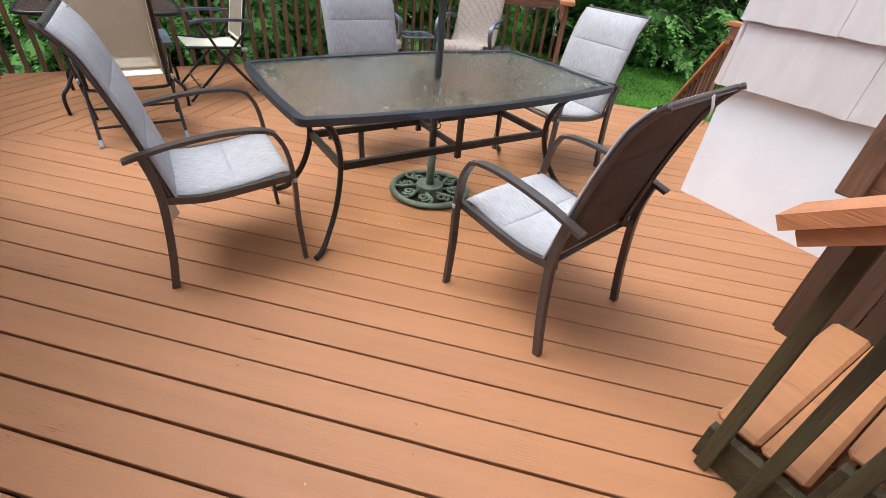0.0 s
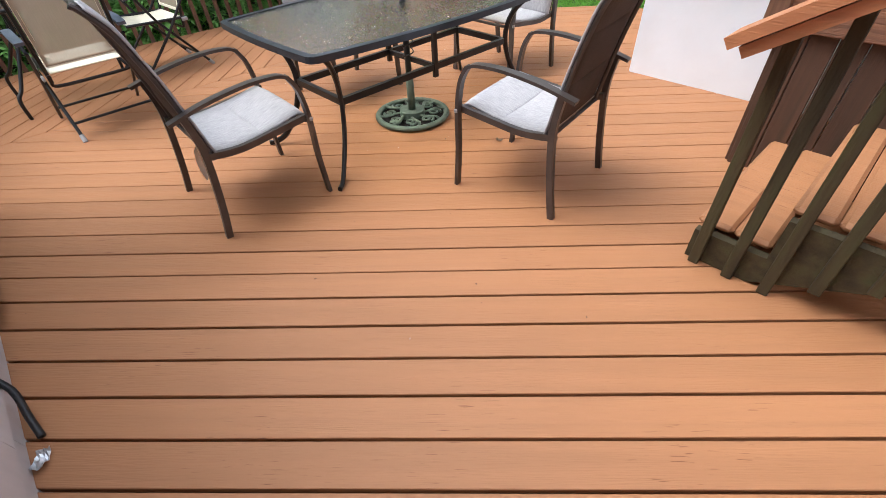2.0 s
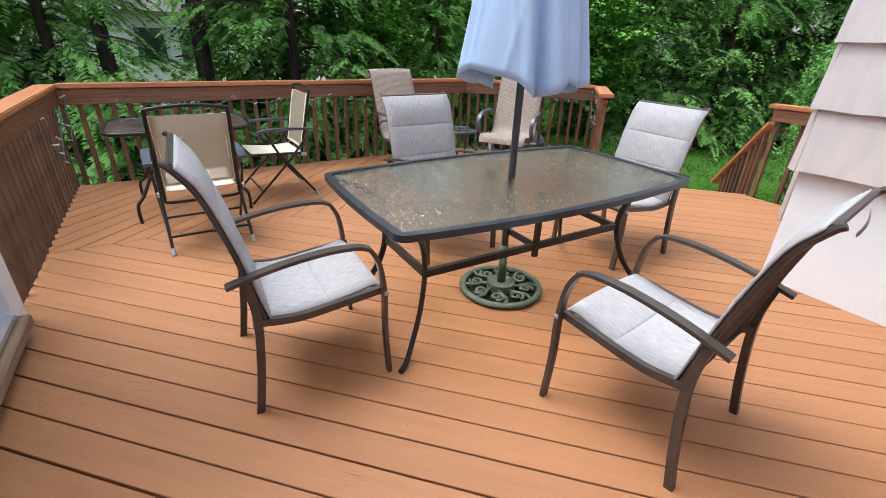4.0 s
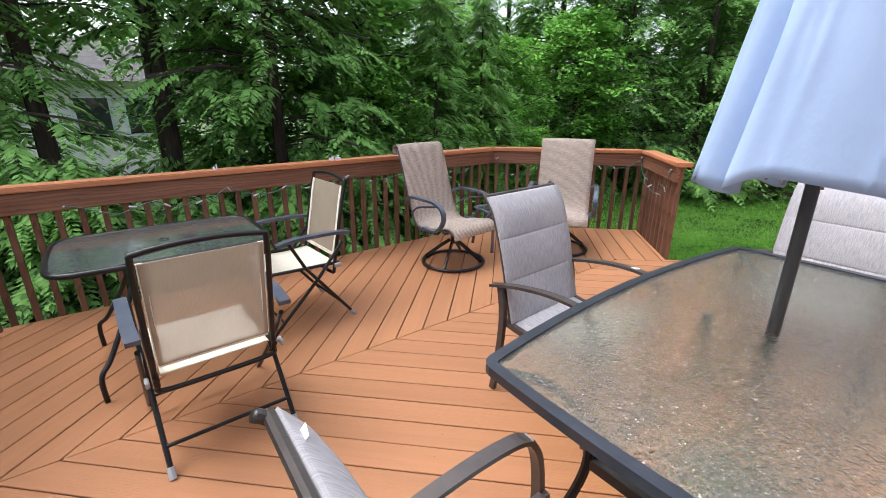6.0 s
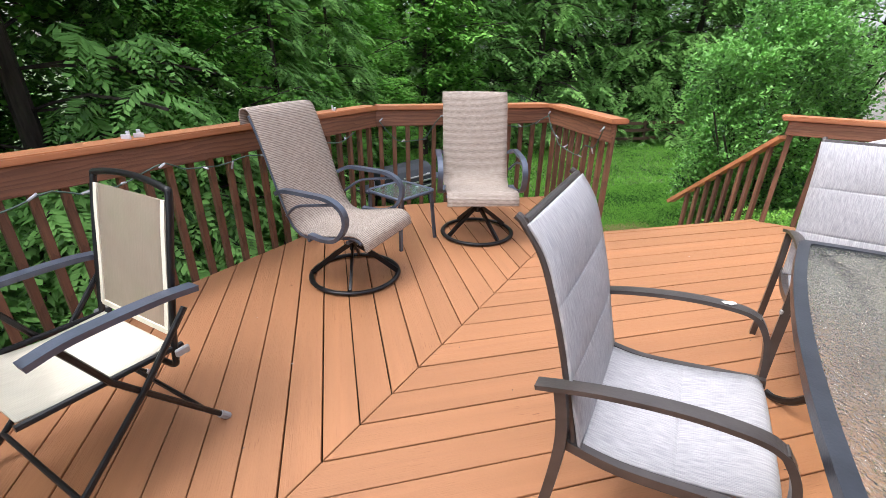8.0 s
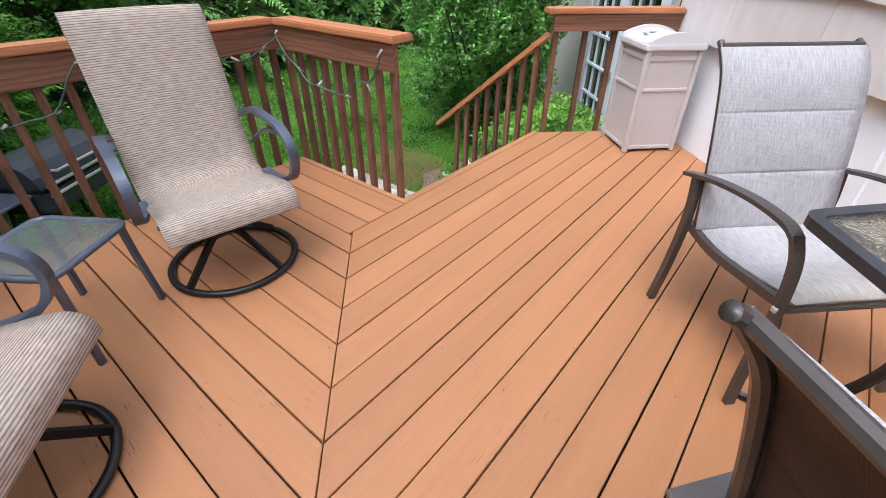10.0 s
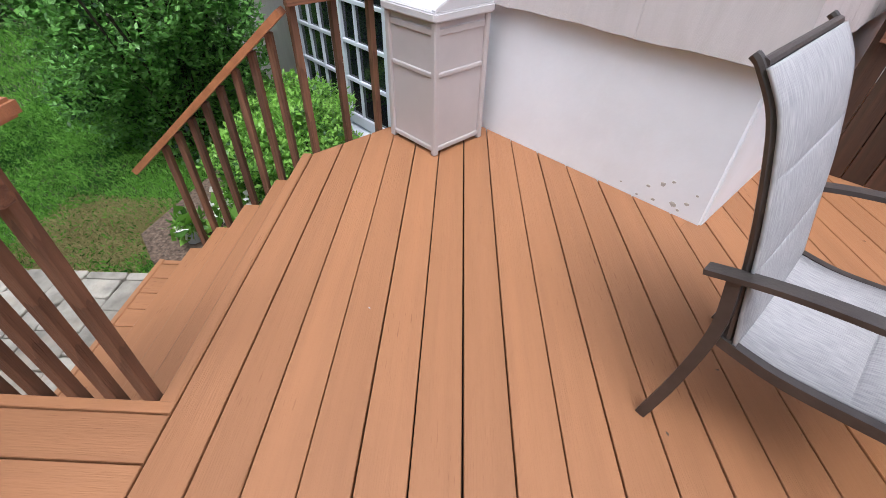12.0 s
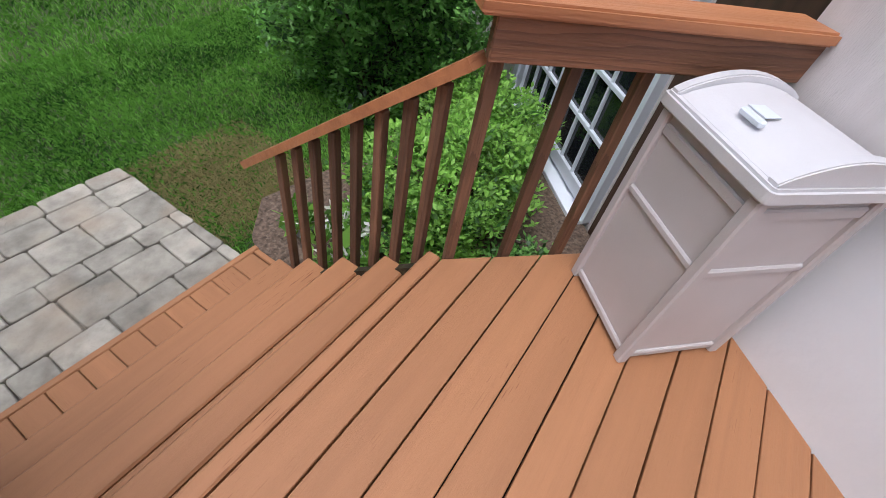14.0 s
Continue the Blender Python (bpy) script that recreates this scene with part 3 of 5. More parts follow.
# ---- the deck ----
def clip(poly, a, b, c):
    """The part of a polygon where a x + b y <= c."""
    out = []
    for i, p in enumerate(poly):
        q = poly[(i + 1) % len(poly)]
        dp, dq = a * p[0] + b * p[1] - c, a * q[0] + b * q[1] - c
        if dp <= 0:
            out.append(p)
        if (dp < 0 < dq) or (dq < 0 < dp):
            t = dp / (dp - dq)
            out.append((p[0] + t * (q[0] - p[0]), p[1] + t * (q[1] - p[1])))
    return out


def plank(outline, top, thick, ch=0.0022):
    """A board with its upper edges eased."""
    n = len(outline)
    bm = bmesh.new()
    cen = Vector((sum(p[0] for p in outline) / n, sum(p[1] for p in outline) / n))
    inner = []
    for i in range(n):
        p, a, b = Vector(outline[i]), Vector(outline[i - 1]), Vector(outline[(i + 1) % n])
        e1, e2 = (p - a).normalized(), (b - p).normalized()
        n1, n2 = Vector((-e1.y, e1.x)), Vector((-e2.y, e2.x))
        if n1.dot(cen - p) < 0:
            n1, n2 = -n1, -n2
        k = n1 + n2
        k = k / max(k.dot(n1), 0.3)
        inner.append(p + k * ch)
    low = [bm.verts.new((x, y, top - thick)) for x, y in outline]
    mid = [bm.verts.new((x, y, top - ch)) for x, y in outline]
    up = [bm.verts.new((p.x, p.y, top)) for p in inner]
    for i in range(n):
        j = (i + 1) % n
        bm.faces.new((low[i], low[j], mid[j], mid[i]))
        bm.faces.new((mid[i], mid[j], up[j], up[i]))
    bm.faces.new(up)
    bm.faces.new(low[::-1])
    bmesh.ops.recalc_face_normals(bm, faces=bm.faces)
    return bm


# near-black sheet below the boards, painting the shade in their gaps
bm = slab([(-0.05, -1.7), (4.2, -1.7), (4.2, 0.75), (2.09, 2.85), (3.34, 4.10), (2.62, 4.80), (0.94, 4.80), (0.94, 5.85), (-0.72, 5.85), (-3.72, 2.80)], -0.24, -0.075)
floor = solid("floor", bm, GAPSHADE, "orange-brown stained wooden deck boards", "deck")
rnd = random.Random(11)


def deck_board(poly, material):
    if len(poly) >= 3:
        xs, ys = [p[0] for p in poly], [p[1] for p in poly]
        if max(xs) - min(xs) > 0.02 and max(ys) - min(ys) > 0.02:
            part("board", plank(poly, rnd.uniform(-0.0015, 0.0), 0.028), material, floor)


JOINTS = {20: 2.6}


def gap_line(k):
    """Where the joint below board k lies."""
    return k * P


def half_gap(k):
    return 0.0052 if k <= 3 else 0.0036 if k <= 6 else (0.0022 + 0.0012 * ((k * 7) % 5) / 4)


for k in range(-11, 33):
    ya, yb = gap_line(k) + half_gap(k), gap_line(k + 1) - half_gap(k + 1)
    strip = [(-4, ya), (4.2, ya), (4.2, yb), (-4, yb)]
    strip = clip(strip, -1, 1, 4.277)
    strip = clip(strip, -1, -1, 0.97)
    strip = clip(strip, 1, 1, 7.47)
    if k == 19:
        deck_board(clip(clip(strip, 1, -1, -0.70), -1, -1, -4.9695), DECK)
    strip = clip(strip, 1, 1, 4.97) if k < 20 else clip(strip, 1, -1, -0.70)
    if k in JOINTS:
        for half in (clip(strip, 1, 0, JOINTS[k] - 0.0006), clip(strip, -1, 0, -JOINTS[k] - 0.0006)):
            deck_board(half, DECK)
    else:
        deck_board(strip, DECK)
for k in range(2, 37):
    g = rnd.uniform(0.0022, 0.0045)
    lay = [j * P - (4.28 if j < 33 else 4.306) for j in (k, k + 1)]
    x0, x1 = lay[0] + g, min(lay[1] - g, 1.028)
    strip = [(x0, 0), (x1, 0), (x1, 5.93), (x0, 5.93)]
    strip = clip(strip, 1, -1, -4.283) if k < 33 else clip(strip, 0, -1, -4.856)
    strip = clip(strip, -1, 1, 6.66)
    strip = clip(strip, -1, -1, 0.98)
    deck_board(strip, DECK_Y)
part("nosing", boxes(((1.825, 4.886, -0.02), (1.61, 0.056, 0.036)), bevel=0.006), DECK, floor)
part("fascia", boxes(((1.825, 4.876, -0.13), (1.60, 0.028, 0.18))), DECK, floor)

# ---- steps down to the lawn ----
steps = thing("stairs", "orange-brown stained wooden steps down to the lawn", "stairs", kind="structure")
for k in range(1, 5):
    z, y1 = -0.197 * k, 4.878 + 0.247 * k
    for j in range(2 if k < 3 else 1):
        w = 0.126 if k < 3 else 0.252
        c = y1 - w * (j + 0.5) + 0.002
        part("tread", boxes(((1.822, c, z - 0.018), (1.64, w - 0.005, 0.036)), bevel=0.008), DECK, steps)
    part("riser", boxes(((1.82, y1 - 0.275, z + 0.07), (1.60, 0.02, 0.16))), DECK, steps)
    part("riser", boxes(((1.82, y1 - 0.03, z - 0.12), (1.60, 0.02, 0.16))), DECK, steps)
zb = -0.985
for k in range(11):
    part("board", boxes(((1.12 + k * P, 6.0, zb - 0.016), (0.1435, 0.325, 0.032)), bevel=0.004), DECK_Y, steps)
part("nosing", boxes(((1.87, 6.186, zb - 0.018), (1.70, 0.042, 0.038)), bevel=0.006), DECK, steps)
part("nosing", boxes(((2.692, 6.0, zb - 0.018), (0.038, 0.325, 0.038)), bevel=0.006), DECK_Y, steps)
part("riser", boxes(((1.87, 6.17, zb - 0.09), (1.66, 0.03, 0.10))), DECK, steps)
for x in (1.04, 2.62):
    part("stringer", slab([(4.88, -0.05), (4.88, -1.12), (5.83, -1.12), (5.83, -0.87), (5.6, -0.68), (5.1, -0.25)], -0.018, 0.018), MOSSY, steps).matrix_basis = Matrix(((0, 0, 1, x), (1, 0, 0, 0), (0, 1, 0, 0), (0, 0, 0, 1)))


# ---- railings ----
BALUSTER = finish("baluster", boxes(((0, 0, 0.365), (0.037, 0.037, 1.03)), bevel=0.003), BAL)


def railing(p0, p1, label, start=0.06, end=0.06, n=None, cap0=0.0, cap1=0.0, outer=1, capz=0.925, miter0=0.0, miter1=0.0, deep=0.138):
    """A railing from p0 to p1: flat cap, deep top rail, square balusters on the outer side (to the left of the way when outer is 1)."""
    d = Vector((p1[0] - p0[0], p1[1] - p0[1], 0))
    L = d.length
    r = thing("railing", label, "railing", pose(p0[0], p0[1], 0, 0, 0, math.degrees(math.atan2(d.y, d.x))), "railings round the deck")
    o = outer
    w = 0.075
    top = [(-cap0 - miter0 * w, -w), (L + cap1 + miter1 * w, -w), (L + cap1 - miter1 * w, w), (-cap0 + miter0 * w, w)]
    part("cap", slab([(x, y + 0.005 * o) for x, y in top], capz - 0.038, capz, bevel=0.007), CAP, r, "orange stained flat cap board")
    part("top_rail", boxes(((L / 2, -0.028 * o, capz - 0.041 - deep / 2), (L + cap0 + cap1 - 0.006, 0.036, deep)), bevel=0.004), RAIL, r, "weathered brown top rail")
    n = n or max(2, round((L - start - end) / 0.125) + 1)
    for i in range(n):
        b = new("baluster", BALUSTER)
        b.parent = r
        b.matrix_basis = pose(start + (L - start - end) * i / (n - 1), 0.011 * o, 0, 0, 0, 0)
    return r


RL = "weathered brown wooden deck railing with an orange cap"
C1, C2, C3 = Vector((-0.70, 5.97, 0)), Vector((1.035, 5.97, 0)), Vector((1.035, 4.913, 0))
CL = ud(-0.97, -6.68)
T8 = math.tan(radians(22.5))
railing(C1, CL, RL, outer=-1, miter0=-T8, miter1=-1.0)
railing(C2, C1, RL, outer=-1, miter0=-1.0, miter1=-T8)
railing(C3, C2, RL, outer=-1, cap0=0.05, miter1=-1.0, start=0.03)
railing(CL, ud(-0.97, -2.98), RL, outer=-1, miter0=-1.0)
railing((2.635, 4.858), (3.34, 4.153), "short brown deck railing with orange cap, meeting the house wall", outer=1, start=0.03, end=0.05, n=5, cap0=0.06, cap1=-0.03, deep=0.112)

# sloping railing beside the steps
sr = thing("stair_railing", "sloping brown wooden stair railing with orange cap", "railing")
part("handrail", bar([(2.645, 4.885, 0.745), (2.645, 5.975, -0.170)], 0.085, 0.036, sides=4, steps=1, side=(1, 0, 0)), CAP, sr, "orange stained handrail")
for i in range(8):
    y = 4.975 + 0.1105 * i
    zt = 0.745 - 0.84 * (y - 4.885) - 0.025
    part("baluster", boxes(((2.655, y, zt - 0.42), (0.037, 0.037, 0.84)), bevel=0.003), BAL, sr)

# ---- landing and stairs up to the house ----
LZ = 0.90
landing = thing("landing", "raised wooden landing with dark plank skirt and orange boards", "landing", kind="structure")
d0, t0 = 0.74, 3.62
for i in range(9):
    a = ud(t0 - 0.02 + i * 0.125, d0 - 0.05)
    b = ud(t0 - 0.02 + i * 0.125, d0 + 2.9)
    q = plank([(0, 0.002), ((b - a).length, 0.002), ((b - a).length, 0.085), (0, 0.085)], LZ, 0.03)
    part("board", q, DECK, landing).matrix_basis = Matrix.Translation(a) @ pose(0, 0, 0, 0, 0, -45)
for i in range(7):
    a = ud(t0 + 0.012 + i * 0.155, d0)
    part("plank", boxes(((0.054, 0, LZ / 2 - 0.10), (0.105, 0.022, LZ - 0.02)), bevel=0.003), PLANK, landing).matrix_basis = Matrix.Translation(a) @ pose(0, 0, 0, 0, 0, 45)
for i in range(14):
    a = ud(t0, d0 + 0.01 + i * 0.155)
    part("plank", boxes(((0.054, 0, LZ / 2 - 0.08), (0.105, 0.022, LZ - 0.06)), bevel=0.003), PLANK, landing).matrix_basis = Matrix.Translation(a) @ pose(0, 0, 0, 0, 0, -45)
part("rim", boxes(((0.36, 0, 0), (0.78, 0.038, 0.18)), bevel=0.004), RAIL, landing).matrix_basis = Matrix.Translation(ud(t0 - 0.01, d0 - 0.04, LZ - 0.125)) @ pose(0, 0, 0, 0, 0, 45)
part("rim", boxes(((1.0, 0, 0), (2.0, 0.038, 0.18)), bevel=0.004), RAIL, landing).matrix_basis = Matrix.Translation(ud(t0 - 0.04, d0, LZ - 0.125)) @ pose(0, 0, 0, 0, 0, -45)
# black sheet behind the skirt, standing in for shade between planks
part("shade_backing", boxes(((0.34, -0.5, 0.4), (0.60, 0.02, 0.85))), GAPSHADE, landing).matrix_basis = Matrix.Translation(ud(t0, d0 + 0.1)) @ pose(0, 0, 0, 0, 0, 45)
lr = thing("railing", "dark brown railing on the raised landing", "railing", Matrix.Translation(ud(t0 - 0.05, d0 - 0.05)) @ pose(0, 0, 0, 0, 0, -45), "landing railings")
part("post", boxes(((0.0, 0, 1.32), (0.085, 0.085, 1.30)), bevel=0.006), BAL, lr)
part("top_rail", boxes(((1.0, 0, 1.90), (2.0, 0.036, 0.13)), bevel=0.004), RAIL, lr)
part("cap", boxes(((1.0, 0, 1.985), (2.1, 0.14, 0.036)), bevel=0.006), CAP, lr)
for i in range(12):
    part("baluster", boxes(((0.12 + i * 0.125, 0.02, 1.37), (0.037, 0.037, 1.06)), bevel=0.003), BAL, lr)
lr2 = thing("railing", "dark brown railing on the raised landing", "railing", Matrix.Translation(ud(t0 - 0.05, d0 - 0.05)) @ pose(0, 0, 0, 0, 0, 45), "landing railings")
part("top_rail", boxes(((0.39, 0, 1.90), (0.70, 0.036, 0.13)), bevel=0.004), RAIL, lr2)
part("cap", boxes(((0.39, 0, 1.985), (0.78, 0.14, 0.036)), bevel=0.006), CAP, lr2)
for i in range(5):
    part("baluster", boxes(((0.14 + i * 0.125, 0.0, 1.37), (0.037, 0.037, 1.06)), bevel=0.003), BAL, lr2)

up = thing("stairs", "wooden stairs up to the house with orange treads and mossy stringer", "stairs", kind="structure")
um = Matrix.Translation(ud(2.388, 0.972)) @ pose(0, 0, 0, 0, 0, -45)
for k in range(4):
    z = 0.18 * (k + 1)
    for j in range(2):
        part("tread", boxes(((0.268 * k + 0.065 + 0.138 * j, 0.455, z - 0.018), (0.134, 0.93, 0.036)), bevel=0.014), DECK, up).matrix_basis = um
    part("riser", boxes(((0.268 * k + 0.04, 0.455, z - 0.105), (0.02, 0.88, 0.14))), PLANK, up).matrix_basis = um
for y in (-0.03, 0.88):
    part("stringer", slab([(0.01, 0.002), (0.25, 0.002), (1.5, 0.62), (1.5, 0.68), (0.814, 0.68), (0.814, 0.50), (0.546, 0.50), (0.546, 0.32), (0.278, 0.32), (0.278, 0.14), (0.01, 0.14)], -0.019, 0.019), MOSSY, up, "mossy dark stringer").matrix_basis = um @ Matrix(((1, 0, 0, 0), (0, 0, -1, y), (0, 1, 0, 0), (0, 0, 0, 1)))
hr = thing("stair_railing", "sloping stair railing with orange cap and mossy balusters", "railing", um)
slope = 0.18 / 0.268
for name, w, h, dz, x0, m_ in (("cap", 0.14, 0.036, 0.0, -0.084, CAP), ("top_rail", 0.10, 0.036, -0.05, -0.042, CAP)):
    part(name, bar([(x0, -0.13, 0.878 + dz + (x0 + 0.084) * slope), (2.0, -0.13, 0.878 + dz + 2.084 * slope)], w, h, sides=4, steps=1, side=(0, 1, 0)), m_, hr)
for i in range(9):
    x = 0.055 + 0.133 * i
    lo, hi = (0.001 if i < 3 else 0.001 + (x - 0.31) * slope), 0.80 + (x + 0.12) * slope
    part("baluster", boxes(((x, -0.062, (lo + hi) / 2), (0.04, 0.04, hi - lo)), bevel=0.003), MOSSY, hr)


# ---- padded sling chairs ----
def padded_chair():
    c = thing("patio_chair", "bronze-framed patio chair with padded grey sling", "chair", group="chairs round the glass table")
    back = [(-0.185, 0.41), (-0.215, 0.53), (-0.255, 0.70), (-0.30, 0.85), (-0.335, 0.94), (-0.385, 1.01)]
    part("seat", sling([(-0.195, 0.405), (-0.08, 0.395), (0.10, 0.415), (0.225, 0.44), (0.262, 0.425)], 0.245, 0.012, (0.52,), 0.016, 0.012), PAD, c)
    part("backrest", sling(back[::-1], 0.270, 0.008, (0.34, 0.67), 0.011, 0.0), PAD, c, "padded light grey cloth in three bands")
    part("back_cover", sling(back, 0.240, 0.004, (0.33, 0.66), 0.014, 0.0, offset=0.008), PADBACK, c, "dark taupe cloth on the back")
    for s in (-1, 1):
        y = s * 0.262
        yb = s * 0.256
        part("back_post", bar([(-0.20, yb, 0.38), *[(x - 0.014, yb, z - 0.004) for x, z in back[1:]], (-0.418, yb, 1.023)], 0.024, 0.022, sides=8, side=(0, 1, 0)), FRAME, c)
        part("post_cap", bar([(-0.408, yb, 1.015), (-0.420, yb, 1.023)], 0.021, 0.021, sides=10, steps=1), FRAME, c, smooth=True)
        part("seat_rail", bar([(-0.24, y, 0.405), (-0.08, y, 0.385), (0.12, y, 0.405), (0.275, y, 0.425)], 0.024, 0.03, sides=4, side=(0, 1, 0)), FRAME, c)
        ya = s * 0.285
        part("arm", bar([(-0.315, ya, 0.585), (-0.16, ya, 0.625), (0.02, ya, 0.65), (0.16, ya, 0.648), (0.215, ya, 0.625)], 0.040, 0.014, sides=4, side=(0, 1, 0)), FRAME, c)
        part("front_leg", bar([(0.205, ya, 0.635), (0.245, ya, 0.56), (0.265, ya, 0.42), (0.265, ya, 0.22), (0.278, ya, 0.0)], 0.034, 0.018, sides=4, side=(0, 1, 0)), FRAME, c)
        part("rear_leg", bar([(-0.255, ya, 0.60), (-0.235, ya, 0.48), (-0.235, ya, 0.36), (-0.255, ya, 0.16), (-0.28, ya, 0.0)], 0.026, 0.030, sides=4, side=(0, 1, 0)), FRAME, c)
        part("bolt", boxes(((0.268, s * 0.30, 0.42), (0.02, 0.012, 0.02)), bevel=0.004), RUBBER, c)
    part("stretcher", bar([(-0.20, -0.26, 0.385), (-0.20, 0.26, 0.385)], 0.022, sides=8, steps=1), FRAME, c)
    part("stretcher", bar([(0.26, -0.26, 0.405), (0.26, 0.26, 0.405)], 0.022, sides=8, steps=1), FRAME, c)
    part("top_bar", bar([(-0.398, -0.26, 1.012), (-0.398, 0.26, 1.012)], 0.022, sides=8, steps=1), FRAME, c)
    return c


def tag(parent, m, bars=0, w=0.055, h=0.12):
    """A sewn paper tag, gently curled, with bars for print."""
    bm = bmesh.new()
    n = 6
    rows = []
    for i in range(n + 1):
        t = i / n
        rows.append([bm.verts.new((x, 0.012 * math.sin(3 * t) + e, -h * t)) for e in (0, 0.0015) for x in (-w / 2, w / 2)])
    for a, b in zip(rows, rows[1:]):
        bm.faces.new((a[0], a[1], b[1], b[0]))
        bm.faces.new((a[2], b[2], b[3], a[3]))
    t = part("care_tag", bm, PAPER, parent, "white paper care tag", True)
    t.matrix_basis = m
    for i in range(bars):
        bm = boxes(((0, 0, 0), (w * (0.8 if i % 3 else 0.6), 0.0008, 0.002)))
        q = part("print_line", bm, INK, t)
        k = (i + 1) / (bars + 1)
        q.matrix_basis = Matrix.Translation((0, 0.012 * math.sin(3 * k) - 0.002, -h * k))


first = padded_chair()
first.matrix_basis = pose(1.068, 1.333, 0, 0, 0, 143.5)
chairs = [first] + [copy_thing(first, pose(x, y, 0, 0, 0, a)) for x, y, a in ((-0.42, 1.248, 43.2), (-0.164, 2.693, -42.3), (1.068, 3.015, 224.7))]
tag(chairs[0], pose(-0.415, -0.02, 1.02, 0, 0, 100), 0, 0.04, 0.09)
tag(chairs[1], pose(-0.215, -0.06, 0.37, 0, 0, 60), 0, 0.07, 0.16)
tag(chairs[1], pose(-0.36, 0.2, 1.01, 10, 0, 80), 0, 0.03, 0.07)
tag(chairs[2], pose(-0.352, 0.105, 0.93, 0, 16, -20), 11, 0.046, 0.14)
rp = random.Random(5)
splat = [(0.022 * rp.uniform(0.5, 1.2) * math.cos(k * math.pi / 6), 0.012 * rp.uniform(0.5, 1.2) * math.sin(k * math.pi / 6)) for k in range(12)]
part("white_smear", slab(splat, 0, 0.0015), PAPER, chairs[2], "dried white smear").matrix_basis = pose(0.12, 0.285, 0.6605, 0, 0, 20)
chairs[0]["label"] = "bronze-framed chair with dark back and grey seat, tag on top"
chairs[1]["label"] = "bronze-framed padded grey chair with loose white tags"
chairs[2]["label"] = "padded grey sling chair with printed care tag hanging"


# ---- glass dining table ----
table = thing("patio_table", "rectangular patio table with rippled glass and dark frame", "table", pose(0.379, 2.114, 0, 0, 0, 45))
A_, B_ = 0.895, 0.455


def bowed(a, b, bow_x, bow_y, r=0.025, n=14):
    """Outline of a rectangle 2a by 2b whose sides swell outwards, corners lightly rounded."""
    return [(x * (1 + bow_x / a * (1 - (y / b) ** 2)), y * (1 + bow_y / b * (1 - (x / a) ** 2)))
            for x, y in densified(round_rect(a, b, r, 3), n)]


def densified(pts, n):
    """The outline with its long edges cut into n."""
    out = []
    for p, q in zip(pts, pts[1:] + pts[:1]):
        k = n if math.dist(p, q) > 0.2 else 1
        out += [(p[0] + (q[0] - p[0]) * i / k, p[1] + (q[1] - p[1]) * i / k) for i in range(k)]
    return out


rim = bowed(A_, B_, 0.02, 0.075)
part("glass_top", slab(bowed(A_ - 0.012, B_ - 0.012, 0.02, 0.075), 0.709, 0.715), RAINGLASS, table, "rippled obscure glass").visible_shadow = False
part("rim", bar([(x, y, 0.706) for x, y in rim], 0.030, 0.036, sides=4, steps=1, closed=True, side=(0, 0, 1)), RIMSLATE, table, "slate-grey metal rim")
for sx in (-1, 1):
    for sy in (-1, 1):
        def q(ix, iy, z):
            return (sx * (A_ - ix), sy * (B_ - iy), z)
        part("leg", bar([q(0.03, 0.04, 0.69), q(0.12, 0.12, 0.655), q(0.20, 0.20, 0.55), q(0.228, 0.225, 0.40), q(0.19, 0.195, 0.22), q(0.115, 0.14, 0.075), q(0.06, 0.09, 0.022), q(0.02, 0.06, 0.013)], 0.034, 0.026, sides=8), BLACKF, table)
zs = 0.385
for sy in (-1, 1):
    part("stretcher", bar([(-A_ + 0.235, sy * (B_ - 0.235), zs), (A_ - 0.235, sy * (B_ - 0.235), zs)], 0.026, 0.036, sides=4, steps=1, side=(0, 1, 0)), BLACKF, table)
for sx in (-1, 1):
    part("stretcher", bar([(sx * (A_ - 0.235), -B_ + 0.235, zs), (sx * (A_ - 0.235), B_ - 0.235, zs)], 0.026, 0.036, sides=4, steps=1, side=(1, 0, 0)), BLACKF, table)
part("cross_bar", bar([(0.02, -B_ + 0.235, zs), (0.02, B_ - 0.235, zs)], 0.02, 0.03, sides=4, steps=1, side=(1, 0, 0)), BLACKF, table)
for sy in (-1, 1):
    part("brace", bar([(0.02, sy * (B_ - 0.23), zs - 0.06), (0.02, sy * (B_ - 0.23), 0.69)], 0.03, 0.022, sides=4, steps=1, side=(1, 0, 0)), BLACKF, table)
spring = [(0.035 * math.cos(t * 1.3), 0.035 * math.sin(t * 1.3), zs + 0.012 * t) for t in range(0, 12)]
part("umbrella_ring", bar(spring, 0.008, sides=6, steps=3), BLACKF, table)

# ---- umbrella ----
UX, UY = 0.371, 2.125
umb = thing("umbrella", "closed blue canvas patio umbrella on a slate pole", "umbrella", pose(UX, UY, 0))
part("pole", bar([(0, 0, 0.05), (0, 0, 2.55)], 0.04, sides=16, steps=1), POLE, umb, smooth=True)
part("finial", bar([(0, 0, 2.55), (0, 0, 2.62)], 0.03, sides=12, steps=1), POLE, umb)


